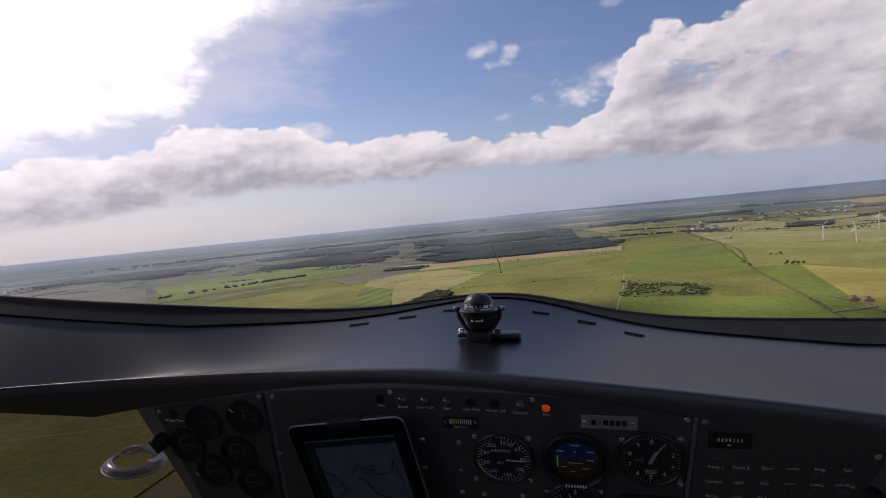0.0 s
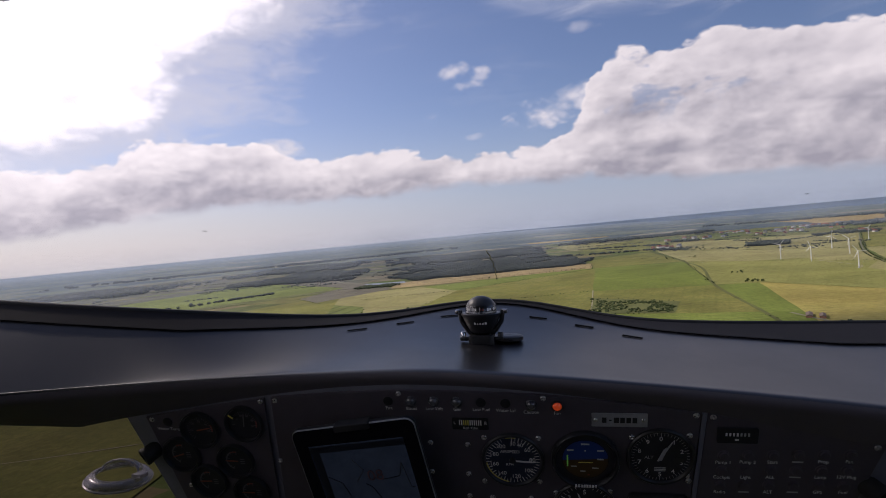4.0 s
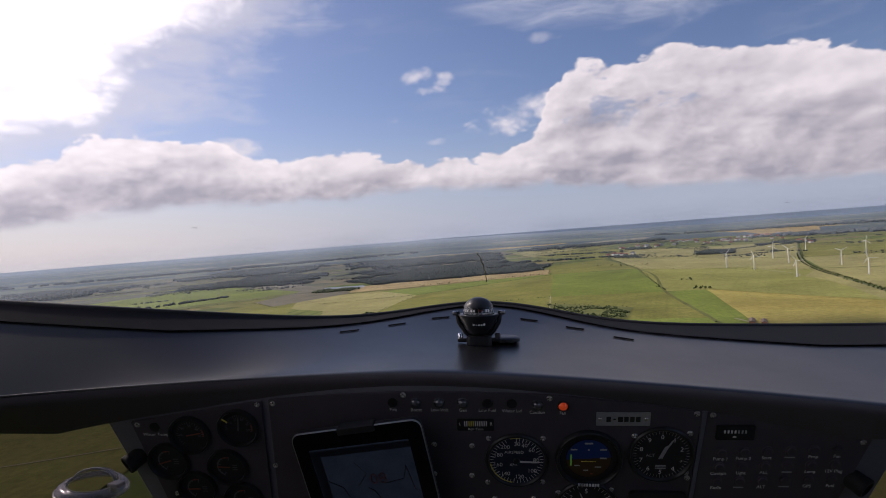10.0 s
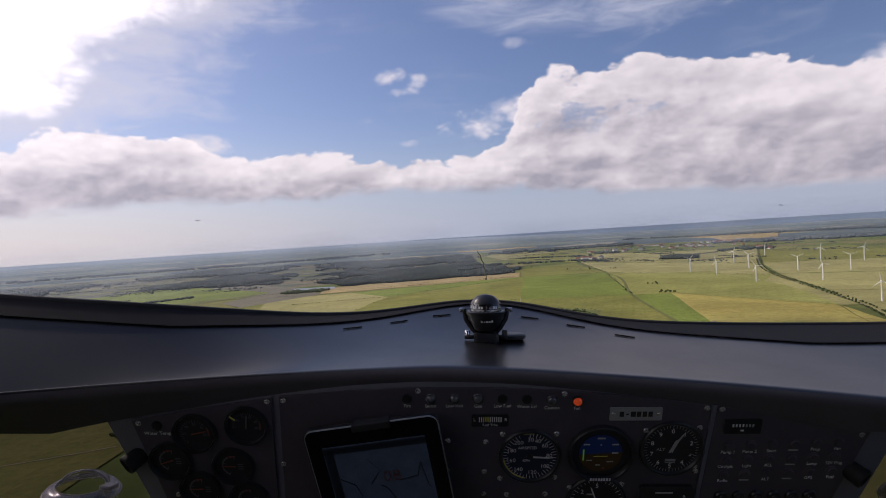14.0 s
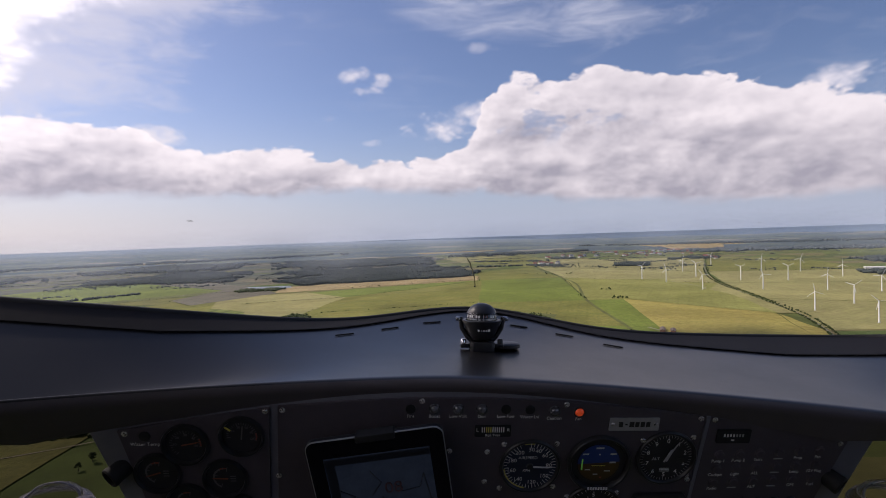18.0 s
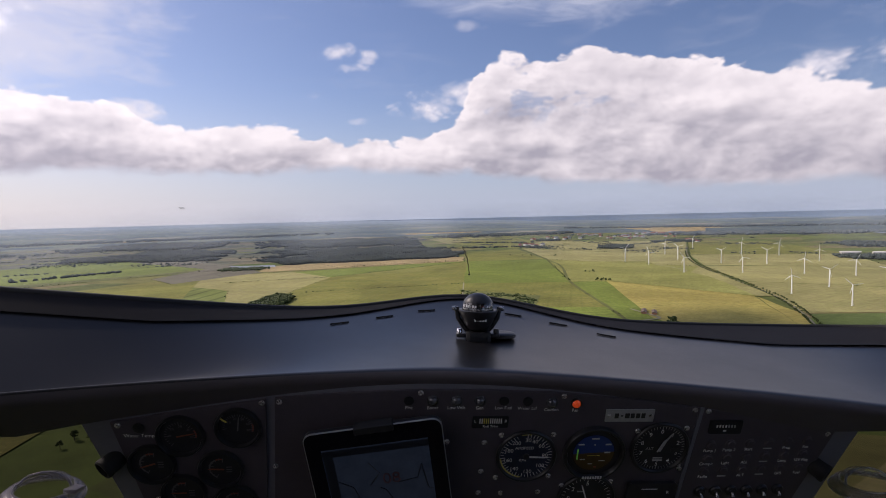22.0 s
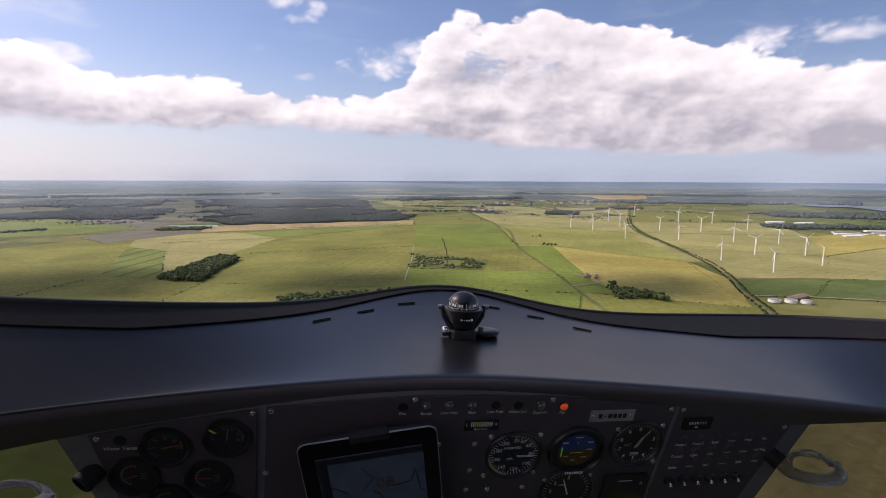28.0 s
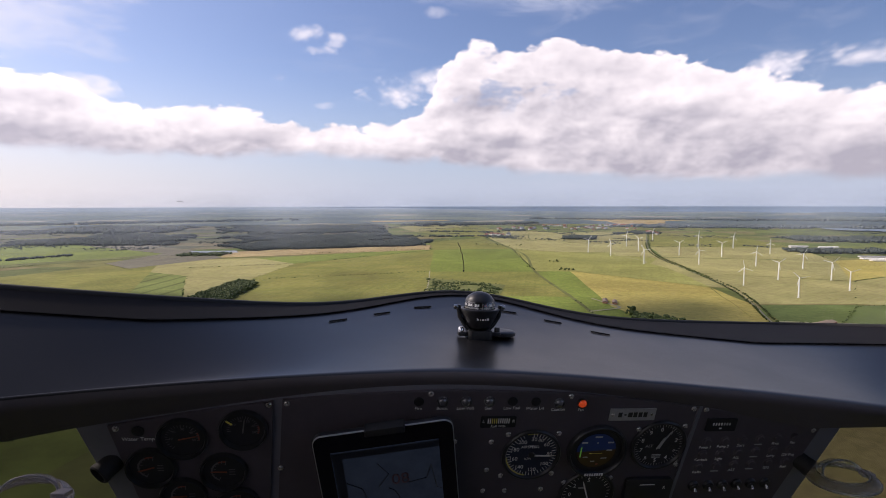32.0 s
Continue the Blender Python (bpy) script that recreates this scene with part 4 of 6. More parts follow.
for q0, f0, q1, f1 in ((-0.202, -0.153, -0.165, -0.1485), (-0.110, -0.1397, -0.0765, -0.1353), (-0.027, -0.1258, 0.007, -0.1236), (0.145, -0.1291, 0.1785, -0.1336), (0.234, -0.1463, 0.2695, -0.1519), (0.328, -0.1675, 0.367, -0.1741)):
    b = bmesh.new()
    edge = [[], []]
    for i in range(5):
        t = i / 4
        for s in (0, 1):
            p, nrm, _ = cowl_at(q0 + (q1 - q0) * t, f0 + (f1 - f0) * t + (0.0014 if s else -0.0014))
            edge[s].append(b.verts.new(p + nrm * (0.0012 if nrm.z > 0 else -0.0012)))
    for i in range(4):
        b.faces.new((edge[0][i], edge[0][i + 1], edge[1][i + 1], edge[1][i]))
    part("defroster_slot", b, SLOT, glare, "black defroster slot")

# windscreen: a blown bubble from the base of the glass to the roof
def bubble(u, v):
    q = -1.45 + 2.95 * u
    f = far_edge(q)
    t = v
    apex = Vector((f.x * 0.62, 0.24, 0.54 - 0.18 * abs(q) ** 1.6))
    mid = Vector((f.x * 1.10, f.y * 0.86 + 0.08, f.z + 0.42 - 0.10 * abs(q)))
    return f * (1 - t) ** 2 + mid * (2 * t * (1 - t)) + apex * t * t


screen = thing("windscreen", K, "clear blown acrylic windscreen with a few specks", "windscreen")
pane = part("pane", sheet(bubble, 60, 24), GLASS, screen, smooth=180)
pane.visible_shadow = False


def on_glass(side, rise):
    """The place on the glass that lies side metres across and rise metres up for each metre ahead of the eye."""
    best = min((Vector((p.x / p.y - side, p.z / p.y - rise)).length, i, j) for i in range(181) for j in range(121) for p in (bubble(i / 180, j / 240),) if p.y > 0.1)
    return bubble(best[1] / 180, best[2] / 240)


# dried insect specks
SPECK = material("dried_speck", (0.20, 0.19, 0.18), 0.8, 0.0, (0.12, 0.11, 0.10), 900.0)
for q, v, w in ((-0.489, 0.066, 0.007), (0.645, 0.081, 0.006)):
    p = on_glass(q, v)
    b = bmesh.new()
    for k in range(7):
        lathe(((0, 0.0003), (0.0004, 0.0002), (0.0006, 0)), 7, Matrix.Translation(((k - 3) * w / 6, 0, 0.0006 * math.sin(k * 1.9))) @ Matrix.Rotation(radians(90), 4, "X"), b)
    part("speck", b, SPECK, screen, "small greyish insect speck", Matrix.Translation(p))
# woollen yaw string taped to the glass
string = thing("yaw_string", K, "short olive woollen yaw string on the windscreen", "string")
_p, _q = on_glass(0.083, -0.053), on_glass(0.056, 0.006)
pts = [_p.lerp(_q, k / 12) + Vector((0.0035 * math.sin(k / 12 * math.pi) + 0.0013 * math.sin(k * 2.1), -0.004, 0)) for k in range(13)]
WOOL = material("olive_wool", (0.16, 0.155, 0.06), 0.95, 0.0, (0.24, 0.22, 0.11), 600.0)
part("thread", tube(pts, 0.0009, 6), WOOL, string)
part("knot", lathe(((0, 0.0022), (0.0016, 0.0009), (0.0016, -0.0009), (0, -0.0022)), 8, Matrix.Translation(pts[0])), RUBBER, string, "dark knot at the end")

# unseen cabin added round the eye: rounded nose under the glass, side walls, floor, back and roof
LINING = material("cabin_lining", (0.040, 0.040, 0.042), 0.8, 0.0, (0.052, 0.052, 0.054), 20.0, 0.2, 300.0)


def hull(q, t):
    """The skin below the glass, from its base down and in to the keel."""
    f = far_edge(q)
    c = math.cos(t * math.pi / 2)
    k = 0.62 + 0.38 * c
    mid = 0.055
    y = f.y * (1 + 0.14 * math.sin(t * math.pi) - 0.25 * t * t) + 0.006
    return Vector((mid + (f.x - mid) * k, y, f.z - 0.012 - (f.z + 1.04) * math.sin(t * math.pi / 2) ** 1.25))


def side_wall(s):
    def fn(u, v):
        f = far_edge(1.5 if s > 0 else -1.45)
        sill = f.z + (-0.15 - f.z) * min(1.0, u * 2.2)
        x = f.x + (0.055 + s * 0.78 - f.x) * u ** 1.3
        lean = math.cos(v * math.pi / 2)
        return Vector((0.055 + (x - 0.055) * (0.62 + 0.38 * lean), f.y + (-1.16 - f.y) * u, sill - 0.012 - (sill + 1.04) * math.sin(v * math.pi / 2) ** 1.25))
    return fn


shell = thing("fuselage", K, "dark lined rounded cabin shell, added unseen, with low window sills", "aircraft", kind="structure")
part("nose_fairing", sheet(lambda u, v: hull(-0.56 + 1.30 * u, v), 40, 14, 0.006), LINING, shell, smooth=180)
part("floor_pan", box(1.02, 1.86, 0.02, 0.004, (0.055, -0.24, -1.045)), LINING, shell)
for side in (-1, 1):
    part("door", sheet(side_wall(side), 24, 12, 0.012), LINING, shell, smooth=180)
    f = far_edge(1.5 if side > 0 else -1.45)
    part("sill_rail", tube([side_wall(side)(k / 20, 0.0) + Vector((0, 0, 0.010)) for k in range(21)], 0.014, 8), RUBBER, shell, smooth=60)
    part("roof_post", tube([(0.055 + side * 0.83, -0.42, -0.16), (0.055 + side * 0.85, -0.36, 0.12), (0.055 + side * 0.76, -0.26, 0.42), (0.055 + side * 0.66, -0.22, 0.51)], 0.022, 10), LINING, shell, smooth=60)
part("bulkhead", slab([(-0.51, -1.04), (0.62, -1.04), (0.78, -0.80), (0.85, -0.40), (0.86, -0.10), (0.83, 0.30), (0.70, 0.52), (0.42, 0.60), (0.055, 0.63), (-0.31, 0.60), (-0.59, 0.52), (-0.72, 0.30), (-0.75, -0.10), (-0.74, -0.40), (-0.67, -0.80)], 0, 0.03, 0.004), LINING, shell, at=Matrix.Translation((0, -1.16, 0)) @ Matrix.Rotation(radians(90), 4, "X"))
# unseen roof, brought forward to keep overhead sky from lighting the glareshield
part("roof", sheet(lambda u, v: Vector((0.055 + (u - 0.5) * 1.50, 0.25 - 1.41 * v, 0.61 - 0.16 * abs(2 * u - 1) ** 2.2 - 0.06 * (1 - v) ** 2)), 24, 10, 0.02), LINING, shell, smooth=180)

# ---- the instrument panel, hung under the lip and leaning away at its foot
PX = Matrix(((1, 0, 0, 0), (0, -0.30902, -0.95106, 0.63), (0, 0.95106, -0.30902, -0.1843), (0, 0, 0, 1)))
P = K @ PX


def on_panel(x, y, z=0.0):
    return P @ Matrix.Translation((x, y, z))


panel = thing("instrument_panel", P, "black three-piece instrument panel with steel screws", "instrument panel")
part("surround", slab([(-0.442, -0.020), (-0.37, 0.000), (-0.2, 0.012), (-0.03, 0.020), (0.15, 0.016), (0.33, -0.004), (0.45, -0.025), (0.572, -0.046), (0.47, -0.40), (-0.33, -0.40)], -0.030, -0.004, 0.004), PANEL_GREY, panel, "grey moulded panel surround", smooth=30)
part("centre_plate", slab([(-0.203, -0.001), (-0.11, 0.0065), (-0.027, 0.0105), (0.06, 0.0095), (0.154, 0.0055), (0.25, -0.005), (0.333, -0.0165), (0.312, -0.40), (-0.226, -0.40)], -0.004, 0.0, 0.0007), PANEL, panel)
part("gauge_plate", slab([(-0.399, -0.035), (-0.31, -0.018), (-0.2135, -0.003), (-0.234, -0.40), (-0.322, -0.40)], -0.004, 0.0, 0.0007), PANEL, panel)
part("switch_plate", slab([(0.3395, -0.0165), (0.529, -0.055), (0.43, -0.40), (0.318, -0.40)], -0.004, 0.0, 0.0007), PANEL, panel)
part("divider", slab([(0.3335, -0.016), (0.3390, -0.016), (0.3175, -0.40), (0.3125, -0.40)], -0.004, 0.0012, 0.0005), PANEL_GREY, panel, "pale grey divider strip")


def screw_mesh():
    b = lathe(((0.0036, 0.0), (0.0036, 0.0007), (0.0028, 0.0018), (0.0012, 0.0022), (0.0011, 0.0014), (0, 0.0014)), 14)
    me = bpy.data.meshes.new("screw")
    b.to_mesh(me)
    b.free()
    me.materials.append(STEEL)
    me.shade_smooth()
    return me


SCREW = screw_mesh()
for x, y in ((-0.0271, 0.0065), (0.1527, 0.0015), (0.3270, -0.0195), (-0.1975, -0.0060), (-0.2185, -0.0075), (0.3455, -0.0215), (0.5190, -0.0580), (-0.3900, -0.0385), (0.0079, -0.0655), (0.0059, -0.1105), (0.0563, -0.0672), (0.0545, -0.1123), (0.0776, -0.0560), (0.1452, -0.0556), (0.0747, -0.1225), (0.1447, -0.1207), (0.2560, -0.0510), (0.3212, -0.0470), (0.3205, -0.1043), (0.3225, -0.1116), (0.2313, -0.1315), (0.1647, -0.137), (-0.2075, -0.1006), (-0.3560, -0.1490), (0.0532, -0.1472), (0.0832, -0.1481), (0.1333, -0.1472), (0.003, -0.1463)):
    s = new("screw", SCREW)
    s.parent, s.matrix_basis = panel, Matrix.Translation((x, y, 0.0)) @ Matrix.Rotation(x * 40, 4, "Z")


def gauge(name, x, y, r, label, group="", proud=0.004, face=DIAL, rim=BLACK):
    """A round instrument: bezel, face, and what the caller prints on it."""
    g = thing(name, on_panel(x, y), label, "gauge", group)
    part("bezel", lathe(((r * 1.10, 0.0), (r * 1.10, proud * 0.6), (r * 1.06, proud), (r * 1.00, proud), (r * 0.955, proud * 0.55), (r * 0.95, 0.0006)), 48), rim, g, smooth=40)
    part("face", lathe(((0, 0.0008), (r * 0.96, 0.0008), (r * 0.96, 0.0)), 48), face, g)
    return g


def ticks(g, r, a0, a1, count, length, width, mat, name="tick_marks", major=0, z=0.0011):
    """Scale lines, clockwise from a0 to a1 (degrees from the top), in one print."""
    b = bmesh.new()
    for i in range(count):
        a = radians(90 - (a0 + (a1 - a0) * i / max(count - 1, 1)))
        ln = length * (1.5 if major and i % major == 0 else 1.0)
        wd = width * (1.3 if major and i % major == 0 else 1.0)
        m = Matrix.Rotation(a, 4, "Z") @ Matrix.Translation((r - ln / 2, 0, z)) @ Matrix.Diagonal((ln, wd, 0.0002, 1))
        bmesh.ops.create_cube(b, size=1.0, matrix=m)
    return part(name, b, mat, g)


def band(g, r0, r1, a0, a1, mat, name="colour_arc", z=0.0011):
    b = bmesh.new()
    n = 20
    rows = []
    for i in range(n + 1):
        a = radians(90 - (a0 + (a1 - a0) * i / n))
        rows.append([b.verts.new((r * math.cos(a), r * math.sin(a), z)) for r in (r0, r1)])
    for p, q in zip(rows, rows[1:]):
        b.faces.new((p[0], q[0], q[1], p[1]))
    for f in b.faces:
        if f.normal.z < 0:
            f.normal_flip()
    return part(name, b, mat, g)


def needle(g, angle, length, width, mat, tail=0.25, name="needle", z=0.0022):
    pts = [(-width / 2, -length * tail), (width / 2, -length * tail), (width * 0.45, length * 0.8), (0, length), (-width * 0.45, length * 0.8)]
    return part(name, slab(pts, 0, 0.0006), mat, g, at=Matrix.Translation((0, 0, z)) @ Matrix.Rotation(radians(-angle), 4, "Z"))


def around(g, words, r, size, mat=WHITE):
    for angle, w in words:
        a = radians(90 - angle)
        letters("numeral", w, size, mat, g, r * math.cos(a), r * math.sin(a), 0.0011)


# airspeed
R = 0.0362
asi = gauge("airspeed_indicator", 0.1122, -0.0885, R, "round black airspeed indicator with white needle and yellow arc", face=DIAL_BLUE)
ticks(asi, R * 0.93, 0, 335, 44, 0.0042, 0.0007, WHITE, major=2)
band(asi, R * 0.90, R * 0.955, 190, 262, YELLOW)
band(asi, R * 0.90, R * 0.955, -14, 8, YELLOW)
around(asi, ((2, "30"), (24, "40"), (50, "60"), (88, "80"), (128, "100"), (172, "120"), (216, "140"), (255, "160"), (290, "180"), (325, "200")), R * 0.68, 0.0080)
letters("dial_word", "AIRSPEED", 0.0058, WHITE, asi, -0.003, 0.0125, 0.0011)
letters("dial_word", "KPH", 0.0052, WHITE, asi, -0.004, -0.0065, 0.0011)
needle(asi, 93, R * 0.80, 0.0022, WHITE, 0.0)
part("hub", lathe(((0.0045, 0), (0.004, 0.003), (0, 0.0033)), 20), BLACK, asi, smooth=40)

# attitude display
eh = gauge("attitude_display", 0.2014, -0.084, 0.0375, "round electronic attitude display, blue over brown, thick black bezel", proud=0.007)
band(eh, 0.0, 0.0285, 0, 360, RIM, "glass_edge", 0.0010)
SKYBLUE = material("display_blue", (0.007, 0.022, 0.10), 0.3, emit=0.06)
EARTH = material("display_brown", (0.034, 0.020, 0.006), 0.3, emit=0.06)
for nm, mt, s in (("sky_half", SKYBLUE, 1), ("ground_half", EARTH, -1)):
    b = bmesh.new()
    vs = [b.verts.new((0.0275 * math.cos(radians(t * s + 4)), 0.0275 * math.sin(radians(t * s + 4)), 0.0013)) for t in range(0, 181, 6)]
    b.faces.new(vs if s > 0 else vs[::-1])
    part(nm, b, mt, eh)
PRINT_DIM = material("display_print", (0.26, 0.28, 0.27), 0.5, emit=0.05)
GREENISH = material("display_green", (0.10, 0.30, 0.05), 0.5, emit=0.2)
for bx, by, bw, bh, mt in ((0, 0.0225, 0.010, 0.0022, PRINT_DIM), (-0.018, 0.0135, 0.008, 0.002, PRINT_DIM), (0.018, 0.0135, 0.008, 0.002, PRINT_DIM), (0.018, 0.001, 0.008, 0.002, PRINT_DIM), (0, 0.013, 0.002, 0.0016, PRINT_DIM), (0, -0.004, 0.018, 0.0008, YELLOW), (-0.014, -0.010, 0.007, 0.0014, PRINT_DIM), (0.012, -0.012, 0.008, 0.0014, PRINT_DIM), (-0.003, -0.017, 0.006, 0.0014, PRINT_DIM), (-0.0215, -0.002, 0.0018, 0.016, GREENISH), (0.004, -0.022, 0.003, 0.002, RED)):
    part("reading_bar", box(bw, bh, 0.0003, 0, (bx, by, 0.0018)), mt, eh)
for i in range(8):
    part("maker_bar", box(0.0024, 0.0042, 0.0003, 0, ((i - 3.5) * 0.0034, -0.0348, 0.0073)), WHITE, eh)

DULL = material("dull_print", (0.40, 0.40, 0.39), 0.6, 0.0, (0.32, 0.32, 0.31), 300.0)
# altimeter
alt = gauge("altimeter", 0.2892, -0.0775, R, "round black altimeter with white numerals and two hands")
ticks(alt, R * 0.93, 0, 352.8, 50, 0.0036, 0.0006, DULL, major=5)
around(alt, [(36 * i, str(i)) for i in range(10)], R * 0.70, 0.0086)
letters("dial_word", "ALT", 0.0060, DULL, alt, -0.013, -0.001, 0.0011)
part("subscale_window", box(0.011, 0.006, 0.0004, 0, (0.021, -0.004, 0.0012)), BLACK, alt)
for i in range(3):
    part("print_bar", box(0.013, 0.0011, 0.0002, 0, (0.0, -0.0155 - 0.0022 * i, 0.0012)), PRINT_DIM, alt)
needle(alt, 30, R * 0.78, 0.0020, DULL, 0.2, "long_hand")
needle(alt, 22, R * 0.45, 0.0044, DULL, 0.2, "short_hand", 0.0030)

# engine gauges
def engine(x, y, r, label, a0, a1, hand, kind):
    g = gauge("engine_gauge", x, y, r, label, "engine gauges", 0.006)
    if kind == "rev":
        ticks(g, r * 0.74, a0, a1, 22, 0.0030, 0.0006, GREY_PRINT, major=4)
        band(g, r * 0.66, r * 0.74, a1 - 34, a1, RED)
        needle(g, hand, r * 0.66, 0.0016, ORANGE if a0 < -100 else GREY_PRINT)
        around(g, [(a0 + (a1 - a0) * i / 5, str(i * 10)) for i in range(1, 6)], r * 0.50, 0.0046, GREY_PRINT)
    else:
        band(g, r * 0.52, r * 0.60, 205, 335, GREY_PRINT)
        band(g, r * 0.52, r * 0.60, 335, 372, RED)
        ticks(g, r * 0.62, 205, 372, 9, 0.0040, 0.0007, GREY_PRINT, major=4)
        needle(g, hand, r * 0.62, 0.0018, ORANGE)
        for i in range(3):
            part("print_bar", box(0.007, 0.0012, 0.0002, 0, (r * 0.38, r * (0.10 - 0.14 * i), 0.0012)), GREY_PRINT, g)
    return g


engine(-0.3181, -0.0530, 0.0262, "round rev counter with an orange needle and red arc", -140, 100, 78, "rev")
engine(-0.2487, -0.0415, 0.0254, "round rotor speed gauge with a yellow mark and white needle", -98, 110, 8, "rev")
engine(-0.3565, -0.0945, 0.0262, "small round temperature gauge with an orange needle", 0, 0, 252, "small")
engine(-0.2744, -0.1030, 0.0254, "small round pressure gauge with an orange needle", 0, 0, 272, "small")
engine(-0.3235, -0.1390, 0.0254, "small round fuel gauge with white print", 0, 0, 268, "small")
engine(-0.2600, -0.1560, 0.0254, "small round voltage gauge with white print", 0, 0, 268, "small")
mark = thing("gauge_marker", on_panel(-0.2630, -0.0275), "short yellow marker line on a gauge rim", "marker")
part("stripe", box(0.0022, 0.0085, 0.0004, 0, (0, 0, 0.0068)), YELLOW, mark, at=Matrix.Rotation(radians(52), 4, "Z"))
vs = gauge("climb_indicator", 0.2001, -0.1580, R, "round black climb rate indicator, partly below the panel edge")
ticks(vs, R * 0.93, 0, 350, 36, 0.004, 0.0006, WHITE, major=6)
around(vs, ((0, "5"), (-52, "2"), (-90, "0")), R * 0.66, 0.009)
part("print_bar", box(0.010, 0.0022, 0.0002, 0, (-0.008, 0.011, 0.0012)), PRINT_DIM, vs)
needle(vs, -20, R * 0.7, 0.002, WHITE)
sl = thing("slip_indicator", on_panel(0.2880, -0.1560), "black square slip indicator with a white bar", "gauge")
part("case", slab(round_rect(0.070, 0.050, 0.006), 0.0, 0.006, 0.001), BLACK, sl, smooth=30)
part("bar", box(0.022, 0.0013, 0.0004, 0, (-0.004, 0.016, 0.0064)), WHITE, sl)
letters("dial_word", "R", 0.007, WHITE, sl, 0.022, 0.010, 0.0064)

# warning lights with their words
for x, y, word, state in ((-0.0413, -0.0042, "Fire", 0), (-0.0119, -0.0046, "Boost", 1), (0.0175, -0.0046, "Low Volt", 1), (0.0469, -0.005, "Gen", 1), (0.077, -0.005, "Low Fuel", 0), (0.1072, -0.0058, "Water Lvl", 0), (0.1382, -0.0078, "Caution", 1), (0.1691, -0.0088, "Fan", 2)):
    wl = thing("warning_light", on_panel(x, y), ("unlit black warning light", "unlit clear warning light with a ringed lens", "glowing orange warning light")[state] + " on the panel", "warning light", "warning lights")
    if state == 0:
        part("lens", lathe(((0.0062, 0), (0.0062, 0.0012), (0.0055, 0.0016), (0, 0.0016)), 24), RIM, wl, smooth=40)
    else:
        part("ring", lathe(((0.0072, 0), (0.0070, 0.0022), (0.0060, 0.0026), (0.0054, 0.0010)), 24), LAMP_DARK if state == 1 else BLACK, wl, smooth=40)
        part("lens", lathe(((0.0058, 0.0004), (0.0050, 0.0030), (0.0030, 0.0046), (0, 0.0050)), 24), LAMP_DARK if state == 1 else LAMP_LIT, wl, smooth=60)
    letters("caption", word, 0.0062, WHITE, wl, 0, -0.0105, 0.0002, squash=0.95)
wl = thing("warning_light", on_panel(-0.3660, -0.0420), "unlit dark warning light above the engine gauges", "warning light", "warning lights")
part("lens", lathe(((0.0068, 0), (0.0068, 0.0012), (0.0058, 0.0018), (0, 0.0018)), 24), RIM, wl, smooth=40)
letters("caption", "Water Temp", 0.0068, WHITE, wl, -0.001, -0.0115, 0.0002, turn=0)

# trim scale
tr = thing("trim_indicator", on_panel(0.0618, -0.0356), "small black roll trim scale with yellow and white bars", "trim indicator")
part("case", slab(round_rect(0.046, 0.017, 0.002), 0, 0.0016, 0.0004), RIM, tr)
for i in range(11):
    part("segment", box(0.0013, 0.0072, 0.0004, 0, (-0.0135 + 0.0027 * i, 0.0020, 0.0018)), (WHITE, YELLOW)[1 < i < 5], tr)
letters("caption", "L", 0.0060, WHITE, tr, -0.0195, 0.0015, 0.0018)
letters("caption", "R", 0.0060, WHITE, tr, 0.0195, 0.0015, 0.0018)
letters("caption", "Roll Trim", 0.0050, WHITE, tr, 0, -0.0060, 0.0018)

# riveted sign; its writing is kept as bars
pl = thing("name_plate", on_panel(0.2413, -0.0268), "grey metal name plate with dark bars and two rivets", "sign")
part("plate", slab(round_rect(0.0640, 0.0185, 0.0008), 0, 0.0014, 0.0003), ALU, pl)
for i, w in enumerate((0.0052, 0.0030, 0.0060, 0.0052, 0.0052, 0.0052)):
    part("writing_bar", box(w, 0.0018 if i == 1 else 0.0072, 0.0003, 0, (-0.0175 + 0.0070 * i, 0, 0.0016)), BLACK, pl)
for s in (-1, 1):
    part("rivet", lathe(((0.0026, 0), (0.0022, 0.001), (0, 0.0014)), 14, Matrix.Translation((s * 0.0275, 0, 0.0014))), STEEL, pl, smooth=60)

# hour meter, breaker labels and switches
hm = thing("hour_meter", on_panel(0.3725, -0.0445), "small black hour meter with pale digits", "meter")
part("case", slab(round_rect(0.044, 0.020, 0.0015), 0, 0.003, 0.0005), RIM, hm)
for i in range(7):
    part("digit_bar", box(0.0020, 0.0042, 0.0003, 0, (-0.0125 + 0.0040 * i, 0.002, 0.0032)), WHITE if i < 4 else PRINT_DIM, hm)
part("digit_bar", box(0.004, 0.0022, 0.0003, 0, (-0.001, -0.005, 0.0032)), WHITE, hm)
SW = (("Pump 1", "Pump 2", "Start", None, "Prop", "Fan"), ("Cockpit", "Light", "ALL", None, "Lamp", "12V Plug"), ("Radio", None, "ALT", None, "GPS", "Fuel"))
for r in range(3):
    for c in range(6):
        x, y = 0.3600 - 0.0008 * r + 0.0266 * c, -0.0835 - 0.0213 * r + 0.0011 * c
        br = thing("circuit_breaker", on_panel(x, y), "flat black circuit breaker with a white caption", "circuit breaker", "circuit breakers")
        part("button", lathe(((0.0068, 0), (0.0068, 0.0010), (0.0052, 0.0016), (0.0048, 0.0030), (0, 0.0032)), 20, Matrix.Translation((0, 0.0098, 0))), PANEL, br, smooth=40)
        if SW[r][c]:
            letters("caption", SW[r][c], 0.0062, WHITE, br, 0, 0, 0.0002, squash=0.95)
        else:
            part("caption_bar", box(0.012, 0.0019, 0.0002, 0, (0, 0, 0.0002)), DULL, br)
